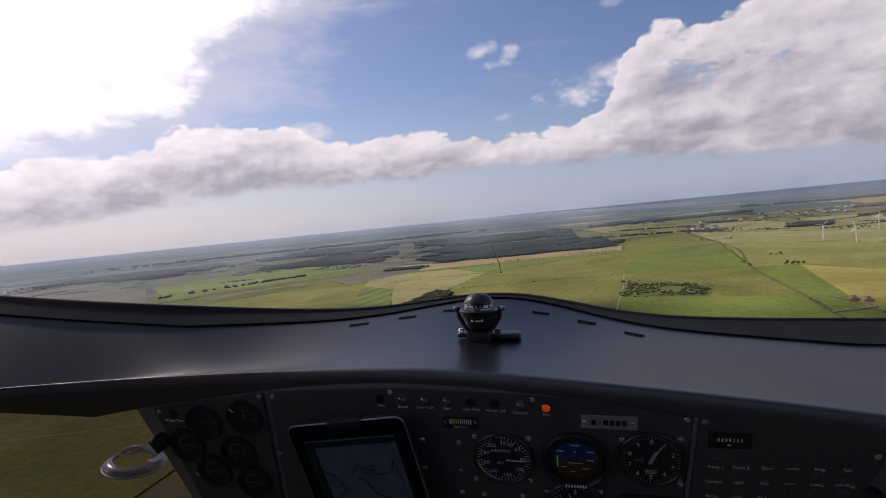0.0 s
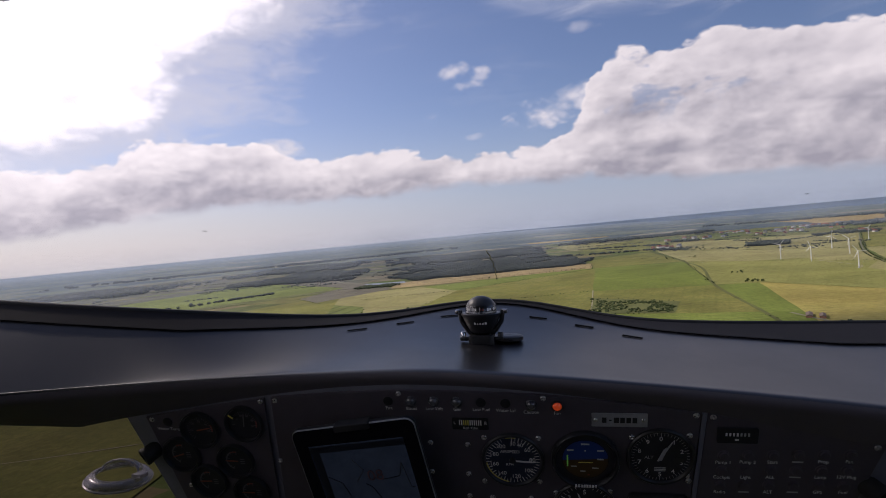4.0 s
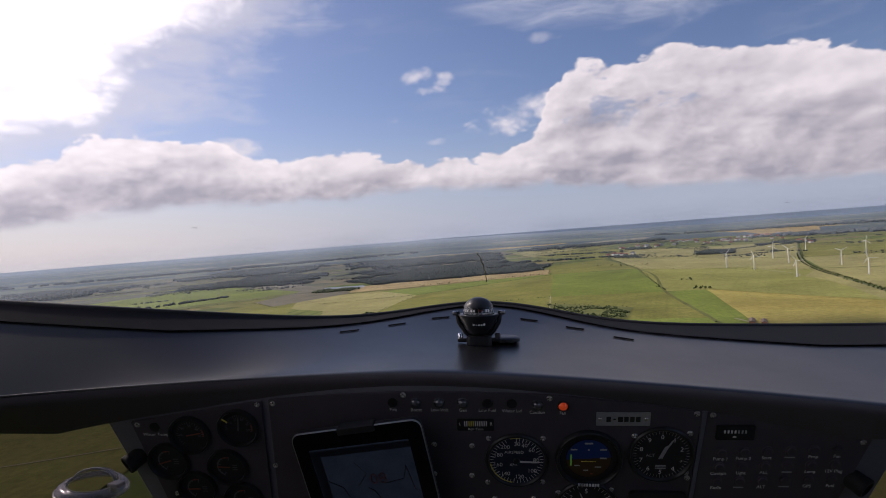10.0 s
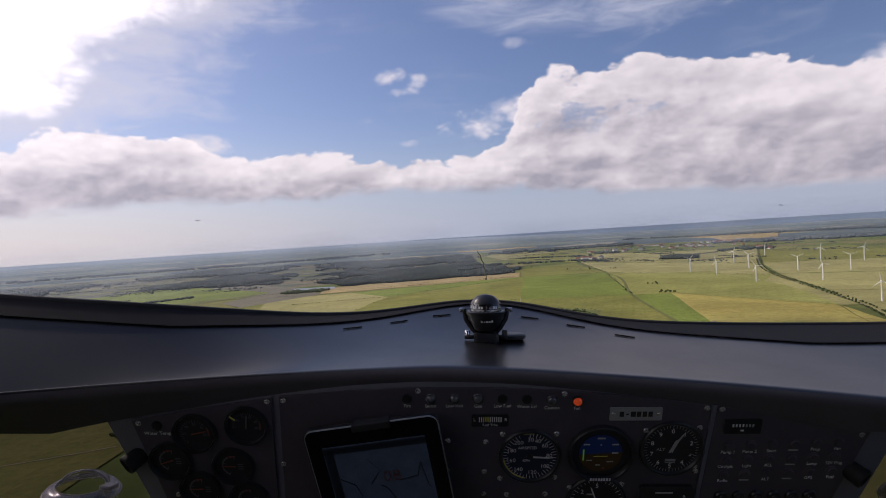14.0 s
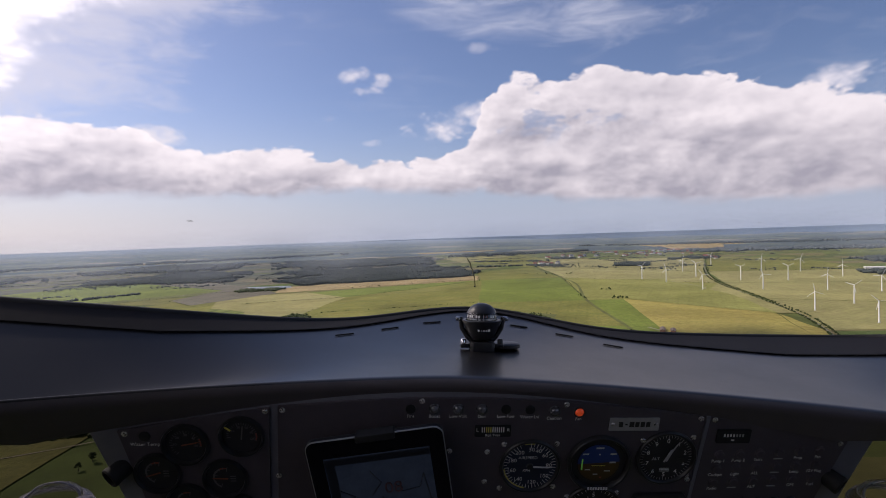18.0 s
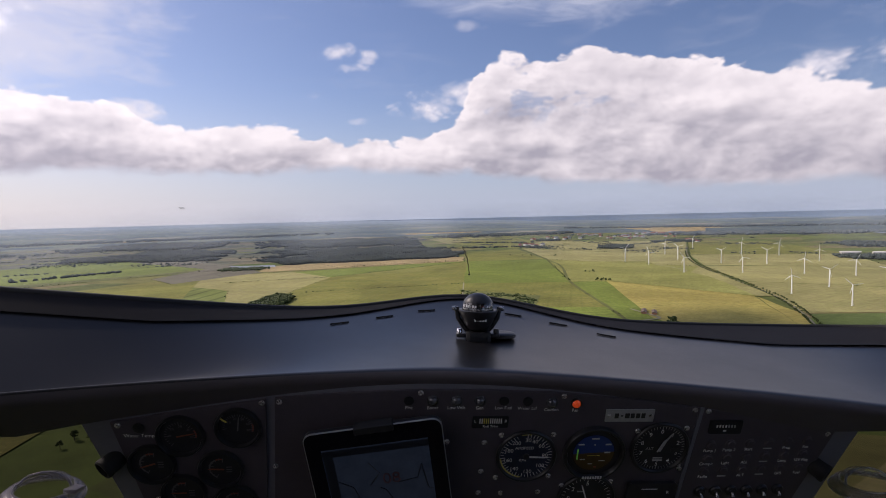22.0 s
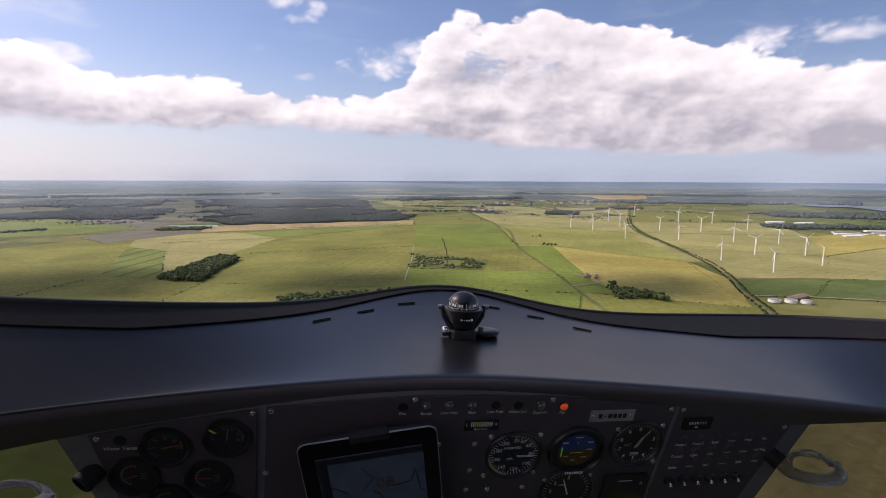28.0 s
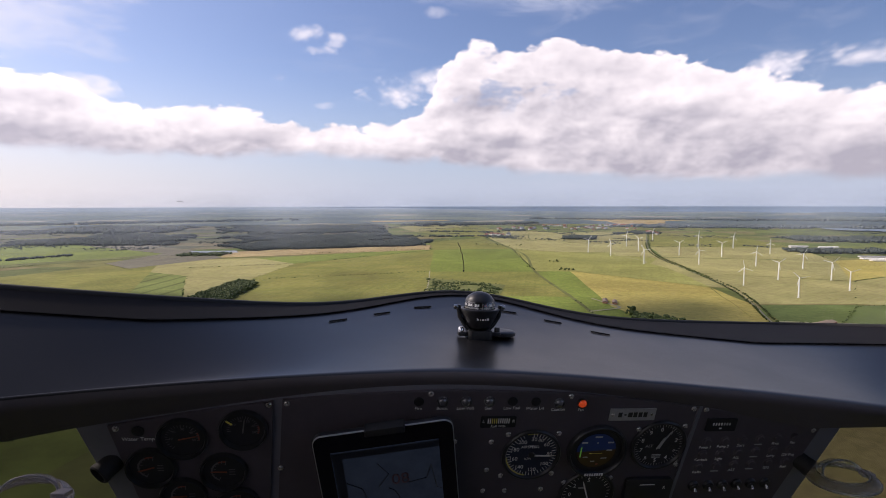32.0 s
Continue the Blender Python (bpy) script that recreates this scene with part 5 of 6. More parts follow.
NUT = material("dull_nickel", (0.10, 0.10, 0.105), 0.42, 1.0, (0.07, 0.07, 0.075), 300.0)
sw0 = thing("toggle_switch", on_panel(0.3590, -0.1500), "chrome toggle switch with a domed nut", "switch", "toggle switches")
part("nut", lathe(((0.0082, 0), (0.0082, 0.002), (0.0068, 0.0036), (0.0040, 0.0040), (0.0036, 0.005), (0, 0.005)), 20), NUT, sw0, smooth=40)
part("bat", tube([(0, 0, 0.004), (0, -0.002, 0.0065), (0, -0.004, 0.008)], 0.0017, 10, taper=(0.7, 0.9, 1.3)), STEEL, sw0, smooth=60)
for c in range(1, 6):
    copy_thing(sw0, on_panel(0.3590 + 0.0222 * c, -0.1500 + 0.0004 * c))

# tablet on its mount
TB = P @ Matrix.Translation((-0.0678, -0.1351, 0.0312)) @ Matrix.Rotation(radians(8.5), 4, "Z") @ Matrix.Diagonal((1.13, 1.13, 1.13, 1))
tab = thing("tablet", TB, "black tablet computer with a silver rim showing a dim map", "tablet")
part("shell", slab(round_rect(0.1462, 0.2072, 0.0102), -0.0085, -0.0022, 0.0012), BLACK, tab, "black rear shell", smooth=30)
part("rim", slab(round_rect(0.1468, 0.2078, 0.0105), -0.0022, -0.0006, 0.0004), ALU, tab, "thin silver rim", smooth=30)
part("glass", slab(round_rect(0.1448, 0.2058, 0.0096), -0.0006, 0.0, 0.0002), SLATE, tab)
MAP = material("map_screen", (0.050, 0.070, 0.105), 0.25, 0.0, (0.022, 0.034, 0.060), 34.0, emit=0.06)
part("display", box(0.1130, 0.1600, 0.0003, 0, (0.0, 0.002, 0.0003)), MAP, tab)
INK = material("map_ink", (0.012, 0.016, 0.024), 0.4)
part("menu_bar", box(0.1130, 0.0080, 0.0002, 0, (0, 0.0765, 0.0006)), INK, tab)
part("side_menu", box(0.0100, 0.1100, 0.0002, 0, (-0.0505, 0.020, 0.0006)), INK, tab)
letters("map_number", "08", 0.020, material("map_red", (0.085, 0.030, 0.030), 0.5), tab, 0.012, 0.036, 0.0006)
for pts in (((0.020, 0.030), (0.040, 0.033), (0.046, 0.050)), ((0.046, 0.050), (0.050, 0.018), (0.055, 0.016)), ((-0.040, -0.030), (-0.015, -0.004), (0.012, 0.004), (0.040, -0.012)), ((0.012, 0.004), (0.004, 0.022), (-0.002, 0.026)), ((-0.052, 0.0), (-0.02, -0.02), (0.01, -0.04)), ((-0.045, 0.040), (-0.030, 0.030), (-0.025, 0.012), (-0.040, -0.002)), ((0.030, -0.010), (0.034, -0.030), (0.022, -0.052), (0.030, -0.070)), ((-0.010, 0.060), (0.000, 0.045), (-0.012, 0.030)), ((-0.048, -0.045), (-0.020, -0.052), (0.004, -0.066), (0.040, -0.060))):
    part("map_line", tube([(x, y, 0.0006) for x, y in pts], 0.0006, 5), INK, tab)
part("clamp", slab(round_rect(0.042, 0.008, 0.002), -0.010, 0.0025, 0.0008), RUBBER, tab, "black mount clamp", Matrix.Translation((0.002, 0.1015, 0)), 30)
part("mount_arm", box(0.05, 0.05, 0.020, 0.003, (0, 0, -0.0180)), BLACK, tab, "black mount arm behind")

# breather tube ends beside the panel
for x, y, d in ((-0.4050, -0.0930, -1), (0.5200, -0.1135, 1)):
    kn = thing("air_hose_end", on_panel(x, y), "short black rubber air hose end beside the panel", "hose")
    m = Matrix.Rotation(radians(30 * d), 4, "Y") @ Matrix.Rotation(radians(12), 4, "X") @ Matrix.Diagonal((0.8, 0.8, 0.9, 1))
    part("hose", lathe(((0.0155, -0.012), (0.0155, 0.006), (0.0165, 0.008), (0.0165, 0.013), (0.0150, 0.0145), (0.0125, 0.0145), (0.0120, 0.0)), 26, m), RUBBER, kn, smooth=40)
    part("bore", lathe(((0.0122, 0.001), (0, 0.001)), 24, m), RIM, kn)

# ---- compass on the shelf
CP = cowl_at(0.0820, -0.1785)[0]
cp = thing("compass", K @ Matrix.Translation(CP + Vector((0, 0, 0.004))) @ Matrix.Diagonal((CP.y / 0.86 * 0.93,) * 3 + (1,)), "black domed liquid compass in a yoke on the glareshield", "compass")
part("foot", slab(round_rect(0.044, 0.034, 0.005), -0.012, 0.011, 0.003), BLACK, cp, at=Matrix.Translation((0.0, -0.002, 0.0)), smooth=30)
for s in (-1, 1):
    part("yoke", tube([(0.0, 0, 0.006), (s * 0.016, 0, 0.010), (s * 0.026, 0, 0.019), (s * 0.0360, 0, 0.034), (s * 0.0392, 0, 0.054)], 0.0048, 8, taper=(1.3, 1.2, 1, 0.9, 0.9)), BLACK, cp, smooth=60)
    part("pivot_knob", lathe(((0, 0.007), (0.0038, 0.0066), (0.0044, 0.005), (0.0044, 0), (0.003, -0.003)), 16, Matrix.Translation((s * 0.0405, 0, 0.0510)) @ Matrix.Rotation(radians(90 * s), 4, "Y")), STEEL, cp, smooth=40)
    part("clamp_screw", lathe(((0.0052, -0.004), (0.0052, 0.003), (0.004, 0.005), (0, 0.0055)), 14, Matrix.Translation((s * 0.0335, -0.004, 0.010))), CHROME if s < 0 else BLACK, cp, smooth=40)
    part("base_lug", box(0.018, 0.018, 0.007, 0.002, (s * 0.030, -0.002, 0.003)), BLACK, cp, smooth=30)
part("bowl", lathe(((0.0, 0.012), (0.0150, 0.0125), (0.0205, 0.0160), (0.0270, 0.0270), (0.0330, 0.0400), (0.0362, 0.0465), (0.0364, 0.0482), (0.0350, 0.0492), (0.0290, 0.0492)), 44), BLACK, cp, smooth=50)
part("card", lathe(((0.0262, 0.0480), (0.0258, 0.0560), (0.0246, 0.0620), (0.0200, 0.0680), (0.0, 0.0690)), 40), DIAL, cp, smooth=40)
b = bmesh.new()
for i in range(72):
    m = Matrix.Rotation(2 * math.pi * i / 72, 4, "Z") @ Matrix.Translation((0.0264, 0, 0.0512)) @ Matrix.Diagonal((0.0006, 0.0009, 0.0026, 1))
    bmesh.ops.create_cube(b, size=1.0, matrix=m)
part("card_marks", b, WHITE, cp, "white degree marks")
for i in range(12):
    for off, hi in ((-0.0024, 0.0044), (0.0024, 0.0040)):
        m = Matrix.Rotation(2 * math.pi * i / 12 + 0.14, 4, "Z") @ Matrix.Translation((0.0262, off, 0.0566)) @ Matrix.Rotation(radians(-8), 4, "Y")
        part("card_figure", box(0.0006, 0.0032, hi), RED if i == 9 else WHITE, cp, at=m)
part("lubber_line", box(0.0009, 0.0009, 0.012, 0, (0.0, -0.0270, 0.0545)), WHITE, cp)
part("dome", lathe(((0.0290, 0.0490), (0.0287, 0.0550), (0.0274, 0.0610), (0.0250, 0.0660)), 44), DOME, cp, "clear dome", smooth=180)
part("cap", lathe(((0.0268, 0.0622), (0.0250, 0.0664), (0.0208, 0.0718), (0.0155, 0.0758), (0.0090, 0.0784), (0.004, 0.0793), (0, 0.0794)), 44), BLACK, cp, "black cap over the dome", smooth=180)
for i, w in enumerate((0.004, 0.0018, 0.004, 0.004, 0.0045)):
    part("maker_bar", box(w * 0.8, 0.0006, 0.0042, 0, (-0.0085 + 0.0046 * i, -0.0296 + 0.0004 * abs(i - 2), 0.0330)), WHITE, cp)
# a flat wheel-shaped knob lies beside its foot
CW = cowl_at(0.1308, -0.1755)[0]
wk = thing("adjuster_knob", K @ Matrix.Translation(CW + Vector((0, 0, 0.0065))) @ Matrix.Diagonal((CW.y / 0.86,) * 3 + (1,)), "flat round black knob lying beside the compass", "knob")
part("wheel", lathe(((0, -0.006), (0.021, -0.006), (0.0238, -0.0045), (0.0238, 0.0005), (0.021, 0.0025), (0.006, 0.0025), (0, 0.0018)), 32), BLACK, wk, smooth=40)
part("stem", tube([(-0.031, 0, -0.001), (-0.022, 0, 0.0)], 0.0045, 10), STEEL, wk, smooth=40)

# smoked panes below the arms of the glareshield
for s, q0, q1 in ((-1, -1.45, -0.56), (1, 0.74, 1.5)):
    sp = thing("side_window", K, "smoked side window pane beside the instrument panel", "window", "side windows")
    q = part("pane", sheet(lambda u, v: hull(q0 + (q1 - q0) * u, 0.8 * v), 20, 12), SMOKED, sp, smooth=180)
    q.visible_shadow = False

# ---- clear scoop vents in the side panes
def vent(x, y, z, s, label):
    v = thing("air_vent", K @ Matrix.Translation((x, y, z)) @ Matrix.Diagonal((0.83, 0.83, 0.83, 1)), label, "vent", "side vents")
    q = Matrix.Rotation(radians(-8 * s), 4, "Y") @ Matrix.Rotation(radians(1), 4, "X")
    rim = part("rim", lathe(((0.056, -0.006), (0.0585, -0.003), (0.0585, 0.002), (0.054, 0.007), (0.045, 0.011), (0.0405, 0.010), (0.0395, 0.006), (0.044, 0.004), (0.052, -0.001), (0.056, -0.006)), 48, q), CLEAR, v, smooth=40)
    edge_ = part("rim_edge", lathe(((0.0405, 0.0095), (0.0418, 0.0122), (0.0436, 0.0118), (0.0430, 0.0098)), 48, q), FROST, v, "bright milky inner edge", smooth=60)
    foot_ = part("flange", lathe(((0.0575, -0.005), (0.0605, -0.0045), (0.0610, -0.002), (0.0585, -0.001)), 48, q), FROST, v, "bright outer flange", smooth=60)
    cup = part("scoop", lathe(((0.041, 0.009), (0.039, 0.018), (0.031, 0.025), (0.018, 0.029)), 40, q, None, (20, 170)), CLEAR, v, smooth=180)
    lip_ = part("lip", tube([q @ Vector((0.041 * math.cos(radians(t)), 0.041 * math.sin(radians(t)) * 0.35, 0.010 + 0.019 * math.sin(radians(t)))) for t in range(0, 181, 9)], 0.0022, 8), FROST, v, smooth=60)
    clip = part("clip", slab([(0.036, -0.010), (0.060, -0.014), (0.064, 0.004), (0.044, 0.010)], 0.004, 0.012, 0.002), FROST, v, smooth=30)
    for o in (rim, edge_, foot_, cup, lip_, clip):
        o.visible_shadow = False
    return v


vent(-0.545, 0.750, -0.353, -1, "clear round acrylic scoop vent in the side window")
vent(0.668, 0.740, -0.356, 1, "clear round acrylic scoop vent in the other side window")


# ---------------------------------------------------------------- roads, woods, turbines, houses
AVENUE = [(2790, 4660), (1910, 3170), (1580, 2520), (1370, 1920), (1240, 1550), (1110, 1290), (990, 1090), (900, 920), (760, 700)]
_, avenue = ribbon("road", AVENUE, 4.5, ASPHALT, "narrow grey country road lined with trees", "road", 1.90)
ribbon("farm_track", [(690, 1440), (700, 1370), (705, 1300), (640, 1275), (600, 1265)], 9, TRACK, "pale sandy farm track", "track", 2.00)
ribbon("field_track", [(290, 2160), (235, 1800), (190, 1560), (165, 1420)], 4, TRACK, "worn pale track across grassland", "track", 2.00)
ribbon("side_road", [(1000, 1075), (1150, 1030), (1330, 945), (1700, 800)], 8, TRACK, "light side road past round tanks", "road", 2.00)
ribbon("left_track", [(-1400, 560), (-900, 640), (-520, 760), (-300, 900)], 3, TRACK, "pale track seen through the side window", "track", 2.00)
ribbon("right_hedge_track", [(420, 200), (620, 330), (900, 520)], 6, SCRUB, "rough strip along a hedge", "track", 2.00)
ribbon("ditch", [(1020, 4210), (950, 3150), (900, 2700), (730, 2070), (640, 1480), (590, 1190), (560, 1000)], 13, SCRUB, "overgrown winding ditch", "ditch", 1.95)
ribbon("turbine_track", [(1330, 2250), (1400, 2350), (1400, 2680)], 6, TRACK, "short pale access track", "track", 2.05)
POND = field((-1060, 3360), (-770, 3330), (-730, 3200), (-960, 3170), WATER, "small grey pond among reeds", "pond", "pond", 1.9, 6)

def ico():
    b = bmesh.new()
    bmesh.ops.create_icosphere(b, subdivisions=1, radius=1.0)
    v = np.array([p.co[:] for p in b.verts])
    f = np.array([[q.index for q in t.verts] for t in b.faces])
    b.free()
    return v, f


IV, IF = ico()


def leafy(centres, radii, mat, name, flat=0.85, parent=None, at=None):
    """Ragged leaf clumps round the given places, in one mesh."""
    rng = np.random.default_rng(len(centres) * 7 + 3)
    n, k = len(centres), len(IV)
    jit = 1 + 0.34 * rng.standard_normal((n, k, 1)).clip(-1.4, 1.4)
    v = np.array(centres)[:, None, :] + IV[None] * jit * np.array(radii)[:, None, None] * np.array((1, 1, flat))
    f = (IF[None] + (np.arange(n) * k)[:, None, None]).reshape(-1, 3)
    me = bpy.data.meshes.new(name)
    me.from_pydata(v.reshape(-1, 3).tolist(), [], f.tolist())
    me.materials.append(mat)
    ob = new(name, me)
    if parent:
        ob.parent = parent
    if at is not None:
        ob.matrix_basis = at
    return ob


def wood(name, corners, spacing, height, mat, label, seed=1, gap=0.0, wide=None):
    """A stand of trees over a four-cornered plot: crowns of several clumps each, thinned at the edges."""
    rng = np.random.default_rng(seed)
    a, b, c, d = [np.array(p, float) for p in corners]
    nu = max(2, int((np.linalg.norm(b - a) + np.linalg.norm(c - d)) / 2 / spacing))
    nv = max(2, int((np.linalg.norm(d - a) + np.linalg.norm(c - b)) / 2 / spacing))
    cs, rs = [], []
    big = spacing > 14
    for i in range(nu):
        for j in range(nv):
            u, v = (i + rng.random()) / nu, (j + rng.random()) / nv
            p = (a * (1 - u) + b * u) * (1 - v) + (d * (1 - u) + c * u) * v
            rim = min(u, 1 - u, v, 1 - v)
            hole = noise.noise((p[0] / 130, p[1] / 130, seed * 3.1))
            ragged = 0.30 * noise.noise((p[0] / 210, p[1] / 210, seed)) + 0.14 * noise.noise((p[0] / 60, p[1] / 60, seed))
            if rng.random() < gap or hole > 0.55 - gap or (big and rim < 0.13 + ragged) or (not big and rim < 0.03 + ragged * 0.5):
                continue
            h = height * (0.65 + 0.6 * rng.random())
            r = (wide or spacing * (0.5 if big else 0.62)) * (0.7 + 0.6 * rng.random())
            for k in range(3 if height > 9 and spacing < 22 else 2):
                q, s = lift(p[0] + r * 0.6 * rng.standard_normal(), p[1] + r * 0.6 * rng.standard_normal(), max(1.0, h * (0.55 + 0.18 * k)))
                cs.append(q[:])
                rs.append(r * s * (0.95 - 0.2 * k))
    ob = leafy(cs, rs, mat, name)
    if big:
        ob.data.shade_smooth()
    return tagged(ob, label, "woodland", "", "stuff")


def make_tree(label, height, seed):
    """Trunk with forks under a loose crown of clumps."""
    rng = random.Random(seed)
    t = thing("tree", Matrix(), label, "tree", "field trees")
    b = tube([(0, 0, 0), (0.1, 0.05, height * 0.25), (0.2, 0, height * 0.55)], height * 0.028, 7, taper=(1.3, 1, 0.6))
    for k in range(4):
        a = k * 1.7 + seed
        b = tube([(0.15, 0, height * 0.35), (math.cos(a) * height * 0.14, math.sin(a) * height * 0.14, height * 0.58), (math.cos(a) * height * 0.24, math.sin(a) * height * 0.24, height * 0.72)], height * 0.012, 5, b, (1, 0.7, 0.4))
    part("trunk", b, BARK, t)
    cs, rs = [], []
    for k in range(26):
        a, e = rng.uniform(0, 6.28), rng.uniform(-0.6, 1.0)
        r = height * 0.27 * math.sqrt(max(0.05, 1 - e * e)) * rng.uniform(0.5, 1.15)
        cs.append((r * math.cos(a), r * math.sin(a), height * (0.62 + 0.30 * e)))
        rs.append(height * rng.uniform(0.07, 0.135))
    leafy(cs, rs, LEAF, "crown", 0.9, t)
    return t


TREES = [make_tree("round-headed dark green roadside tree", 9.0, s) for s in (1, 2)] + [make_tree("broad dark green field tree", 13.0, s) for s in (5, 6)]
_used = set()


def plant(x, y, i, scale=1.0):
    p, s = lift(x, y)
    m = Matrix.Translation(p) @ Matrix.Rotation(x * 1.7 + y, 4, "Z")
    if i in _used:
        t = copy_thing(TREES[i], m)
    else:
        t = TREES[i]
        t.matrix_basis = m
        _used.add(i)
    t.scale = (s * scale,) * 3
    return t


# trees on both sides of the avenue
_rng = random.Random(4)
last = None
for i, p in enumerate(avenue[:-1]):
    nxt = avenue[i + 1]
    seg = (nxt - p).length
    n = max(1, int(seg / 20))
    t = (nxt - p).normalized()
    s = Vector((-t.y, t.x))
    for k in range(n):
        c = p + (nxt - p) * (k / n)
        if c.y > 3400:
            continue
        for sd in (-1, 1):
            if _rng.random() < 0.88:
                q = c + s * sd * 9 + t * _rng.uniform(-6, 6)
                plant(q.x, q.y, _rng.choice((0, 1)), _rng.uniform(0.75, 1.15))
# rows of hedgerow trees
for (x0, y0), (x1, y1), n, sc in (((-330, 3000), (420, 3180), 34, 1.0), ((-1990, 2270), (-1090, 3080), 46, 0.62), ((-1120, 3020), (-820, 3080), 8, 1.0), ((-560, 3660), (-260, 3700), 10, 1.1), ((730, 2090), (930, 3000), 26, 0.8), ((430, 210), (880, 500), 16, 0.6)):
    for i in range(n):
        t = (i + _rng.uniform(-0.3, 0.3)) / n
        if _rng.random() < 0.88:
            plant(x0 + (x1 - x0) * t + _rng.uniform(-8, 8), y0 + (y1 - y0) * t + _rng.uniform(-8, 8), _rng.choice((0, 1, 2)), sc * _rng.uniform(0.6, 1.15))
# clumps in the fields
for x, y, n, r in ((865, 2070, 9, 24), (930, 2400, 4, 20), (1020, 3350, 6, 30), (880, 3500, 6, 40), (-560, 940, 5, 30), (-430, 700, 4, 20)):
    for i in range(n):
        plant(x + _rng.gauss(0, r), y + _rng.gauss(0, r * 0.6), _rng.choice((2, 3)), _rng.uniform(0.6, 1.1))

# woods
wood("copse", ((-530, 1560), (-400, 1490), (-370, 1900), (-440, 2050)), 10, 13, LEAF, "narrow dense wood between fields", seed=2)
wood("farm_copse", ((640, 1100), (760, 1060), (790, 1200), (700, 1285)), 11, 12, LEAF, "dark copse beside a farmyard", seed=3, gap=0.3)
wood("scrub", ((240, 1940), (500, 1760), (440, 1570), (200, 1630)), 12, 3.5, LEAF, "low scattered scrub on rough grass", seed=4, gap=0.25, wide=4)
wood("near_copse", ((-170, 1110), (120, 1090), (130, 1290), (-150, 1270)), 11, 9, LEAF, "low copse below the nose", seed=9, gap=0.15)
wood("riverside_copse", ((-560, 800), (-380, 830), (-360, 890), (-570, 880)), 5.5, 7, LEAF, "dense dark copse under the side window", seed=24, gap=0.05)
wood("reed_trees", ((-1080, 3020), (-760, 3010), (-720, 3180), (-1000, 3160)), 13, 9, LEAF, "loose trees round a pond", seed=5, gap=0.2)
wood("forest", ((-680, 3300), (440, 3500), (540, 3950), (-1000, 3720)), 14, 14, LEAF_HAZY, "front edge of a broad dark forest", seed=28, gap=0.0)
wood("forest", ((-2700, 4000), (-1350, 3700), (-1250, 4350), (-2600, 4600)), 17, 15, LEAF_HAZY, "dark ragged wood on the heath", seed=29, gap=0.08)
wood("forest", ((-900, 3560), (520, 3840), (420, 5000), (-1300, 4900)), 15.5, 15, LEAF_HAZY, "broad dark forest across the plain", seed=6, gap=0.02)
wood("forest", ((-1300, 4900), (420, 5000), (360, 7000), (-1900, 7200)), 22, 17, LEAF_HAZY, "deep dark forest farther off", seed=7, gap=0.04)
wood("forest", ((-2500, 4500), (-1350, 4250), (-1300, 4900), (-2500, 5600)), 18, 15, LEAF_HAZY, "dark forest block on the plain", seed=8, gap=0.06)
wood("forest", ((-3600, 5400), (-2000, 5400), (-1900, 7100), (-3600, 7300)), 32, 18, LEAF_HAZY, "patchy woodland in the haze", seed=10, gap=0.18)
wood("forest", ((-5200, 3900), (-3300, 4100), (-3300, 5200), (-5200, 5300)), 32, 18, LEAF_HAZY, "patchy woodland to the side", seed=11, gap=0.22)
wood("wood_belt", ((2420, 2560), (3150, 2300), (3300, 2500), (2480, 2800)), 18, 16, LEAF_HAZY, "dark belt of wood behind the turbines", seed=12)
wood("village_wood", ((1580, 3900), (1900, 3760), (2060, 4120), (1680, 4240)), 17, 17, LEAF_HAZY, "dark wood beside the village", seed=13)
wood("village_wood", ((2350, 4500), (2900, 4350), (2980, 4650), (2450, 4800)), 20, 14, LEAF_HAZY, "village trees round red roofs", seed=14, gap=0.2)
wood("wood_belt", ((3100, 3300), (4600, 2700), (5000, 3200), (3400, 4000)), 30, 17, LEAF_HAZY, "dark wood before the inlet", seed=15, gap=0.06)
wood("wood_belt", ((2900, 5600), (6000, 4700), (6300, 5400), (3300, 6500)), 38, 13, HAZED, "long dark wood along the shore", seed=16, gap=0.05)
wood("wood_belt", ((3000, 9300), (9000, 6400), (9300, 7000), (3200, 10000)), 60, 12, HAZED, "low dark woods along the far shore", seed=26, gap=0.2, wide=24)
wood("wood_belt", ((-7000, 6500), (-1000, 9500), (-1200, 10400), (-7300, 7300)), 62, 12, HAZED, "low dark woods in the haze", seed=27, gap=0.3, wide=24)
wood("wood_belt", ((500, 6500), (2600, 7000), (2700, 7500), (600, 7300)), 40, 18, LEAF_HAZY, "distant belt of woodland", seed=17, gap=0.1)
wood("hedge", ((-2250, 2350), (-1500, 3300), (-1530, 3330), (-2290, 2380)), 22, 8, LEAF_HAZY, "thin hedge across fields", seed=18, gap=0.2)
wood("hedge", ((450, 4500), (1500, 4300), (1510, 4350), (470, 4560)), 22, 10, LEAF_HAZY, "long hedge between meadows", seed=19, gap=0.15)
wood("hedge", ((600, 5300), (1500, 5000), (1510, 5050), (620, 5360)), 24, 10, LEAF_HAZY, "far hedge between meadows", seed=20, gap=0.15)
wood("copse", ((1500, 5300), (1750, 5200), (1800, 5400), (1560, 5500)), 24, 12, LEAF_HAZY, "small village copse", seed=21, gap=0.1)
wood("copse", ((980, 4250), (1300, 4100), (1350, 4250), (1010, 4400)), 20, 11, LEAF_HAZY, "row of gardens and trees", seed=22, gap=0.25)

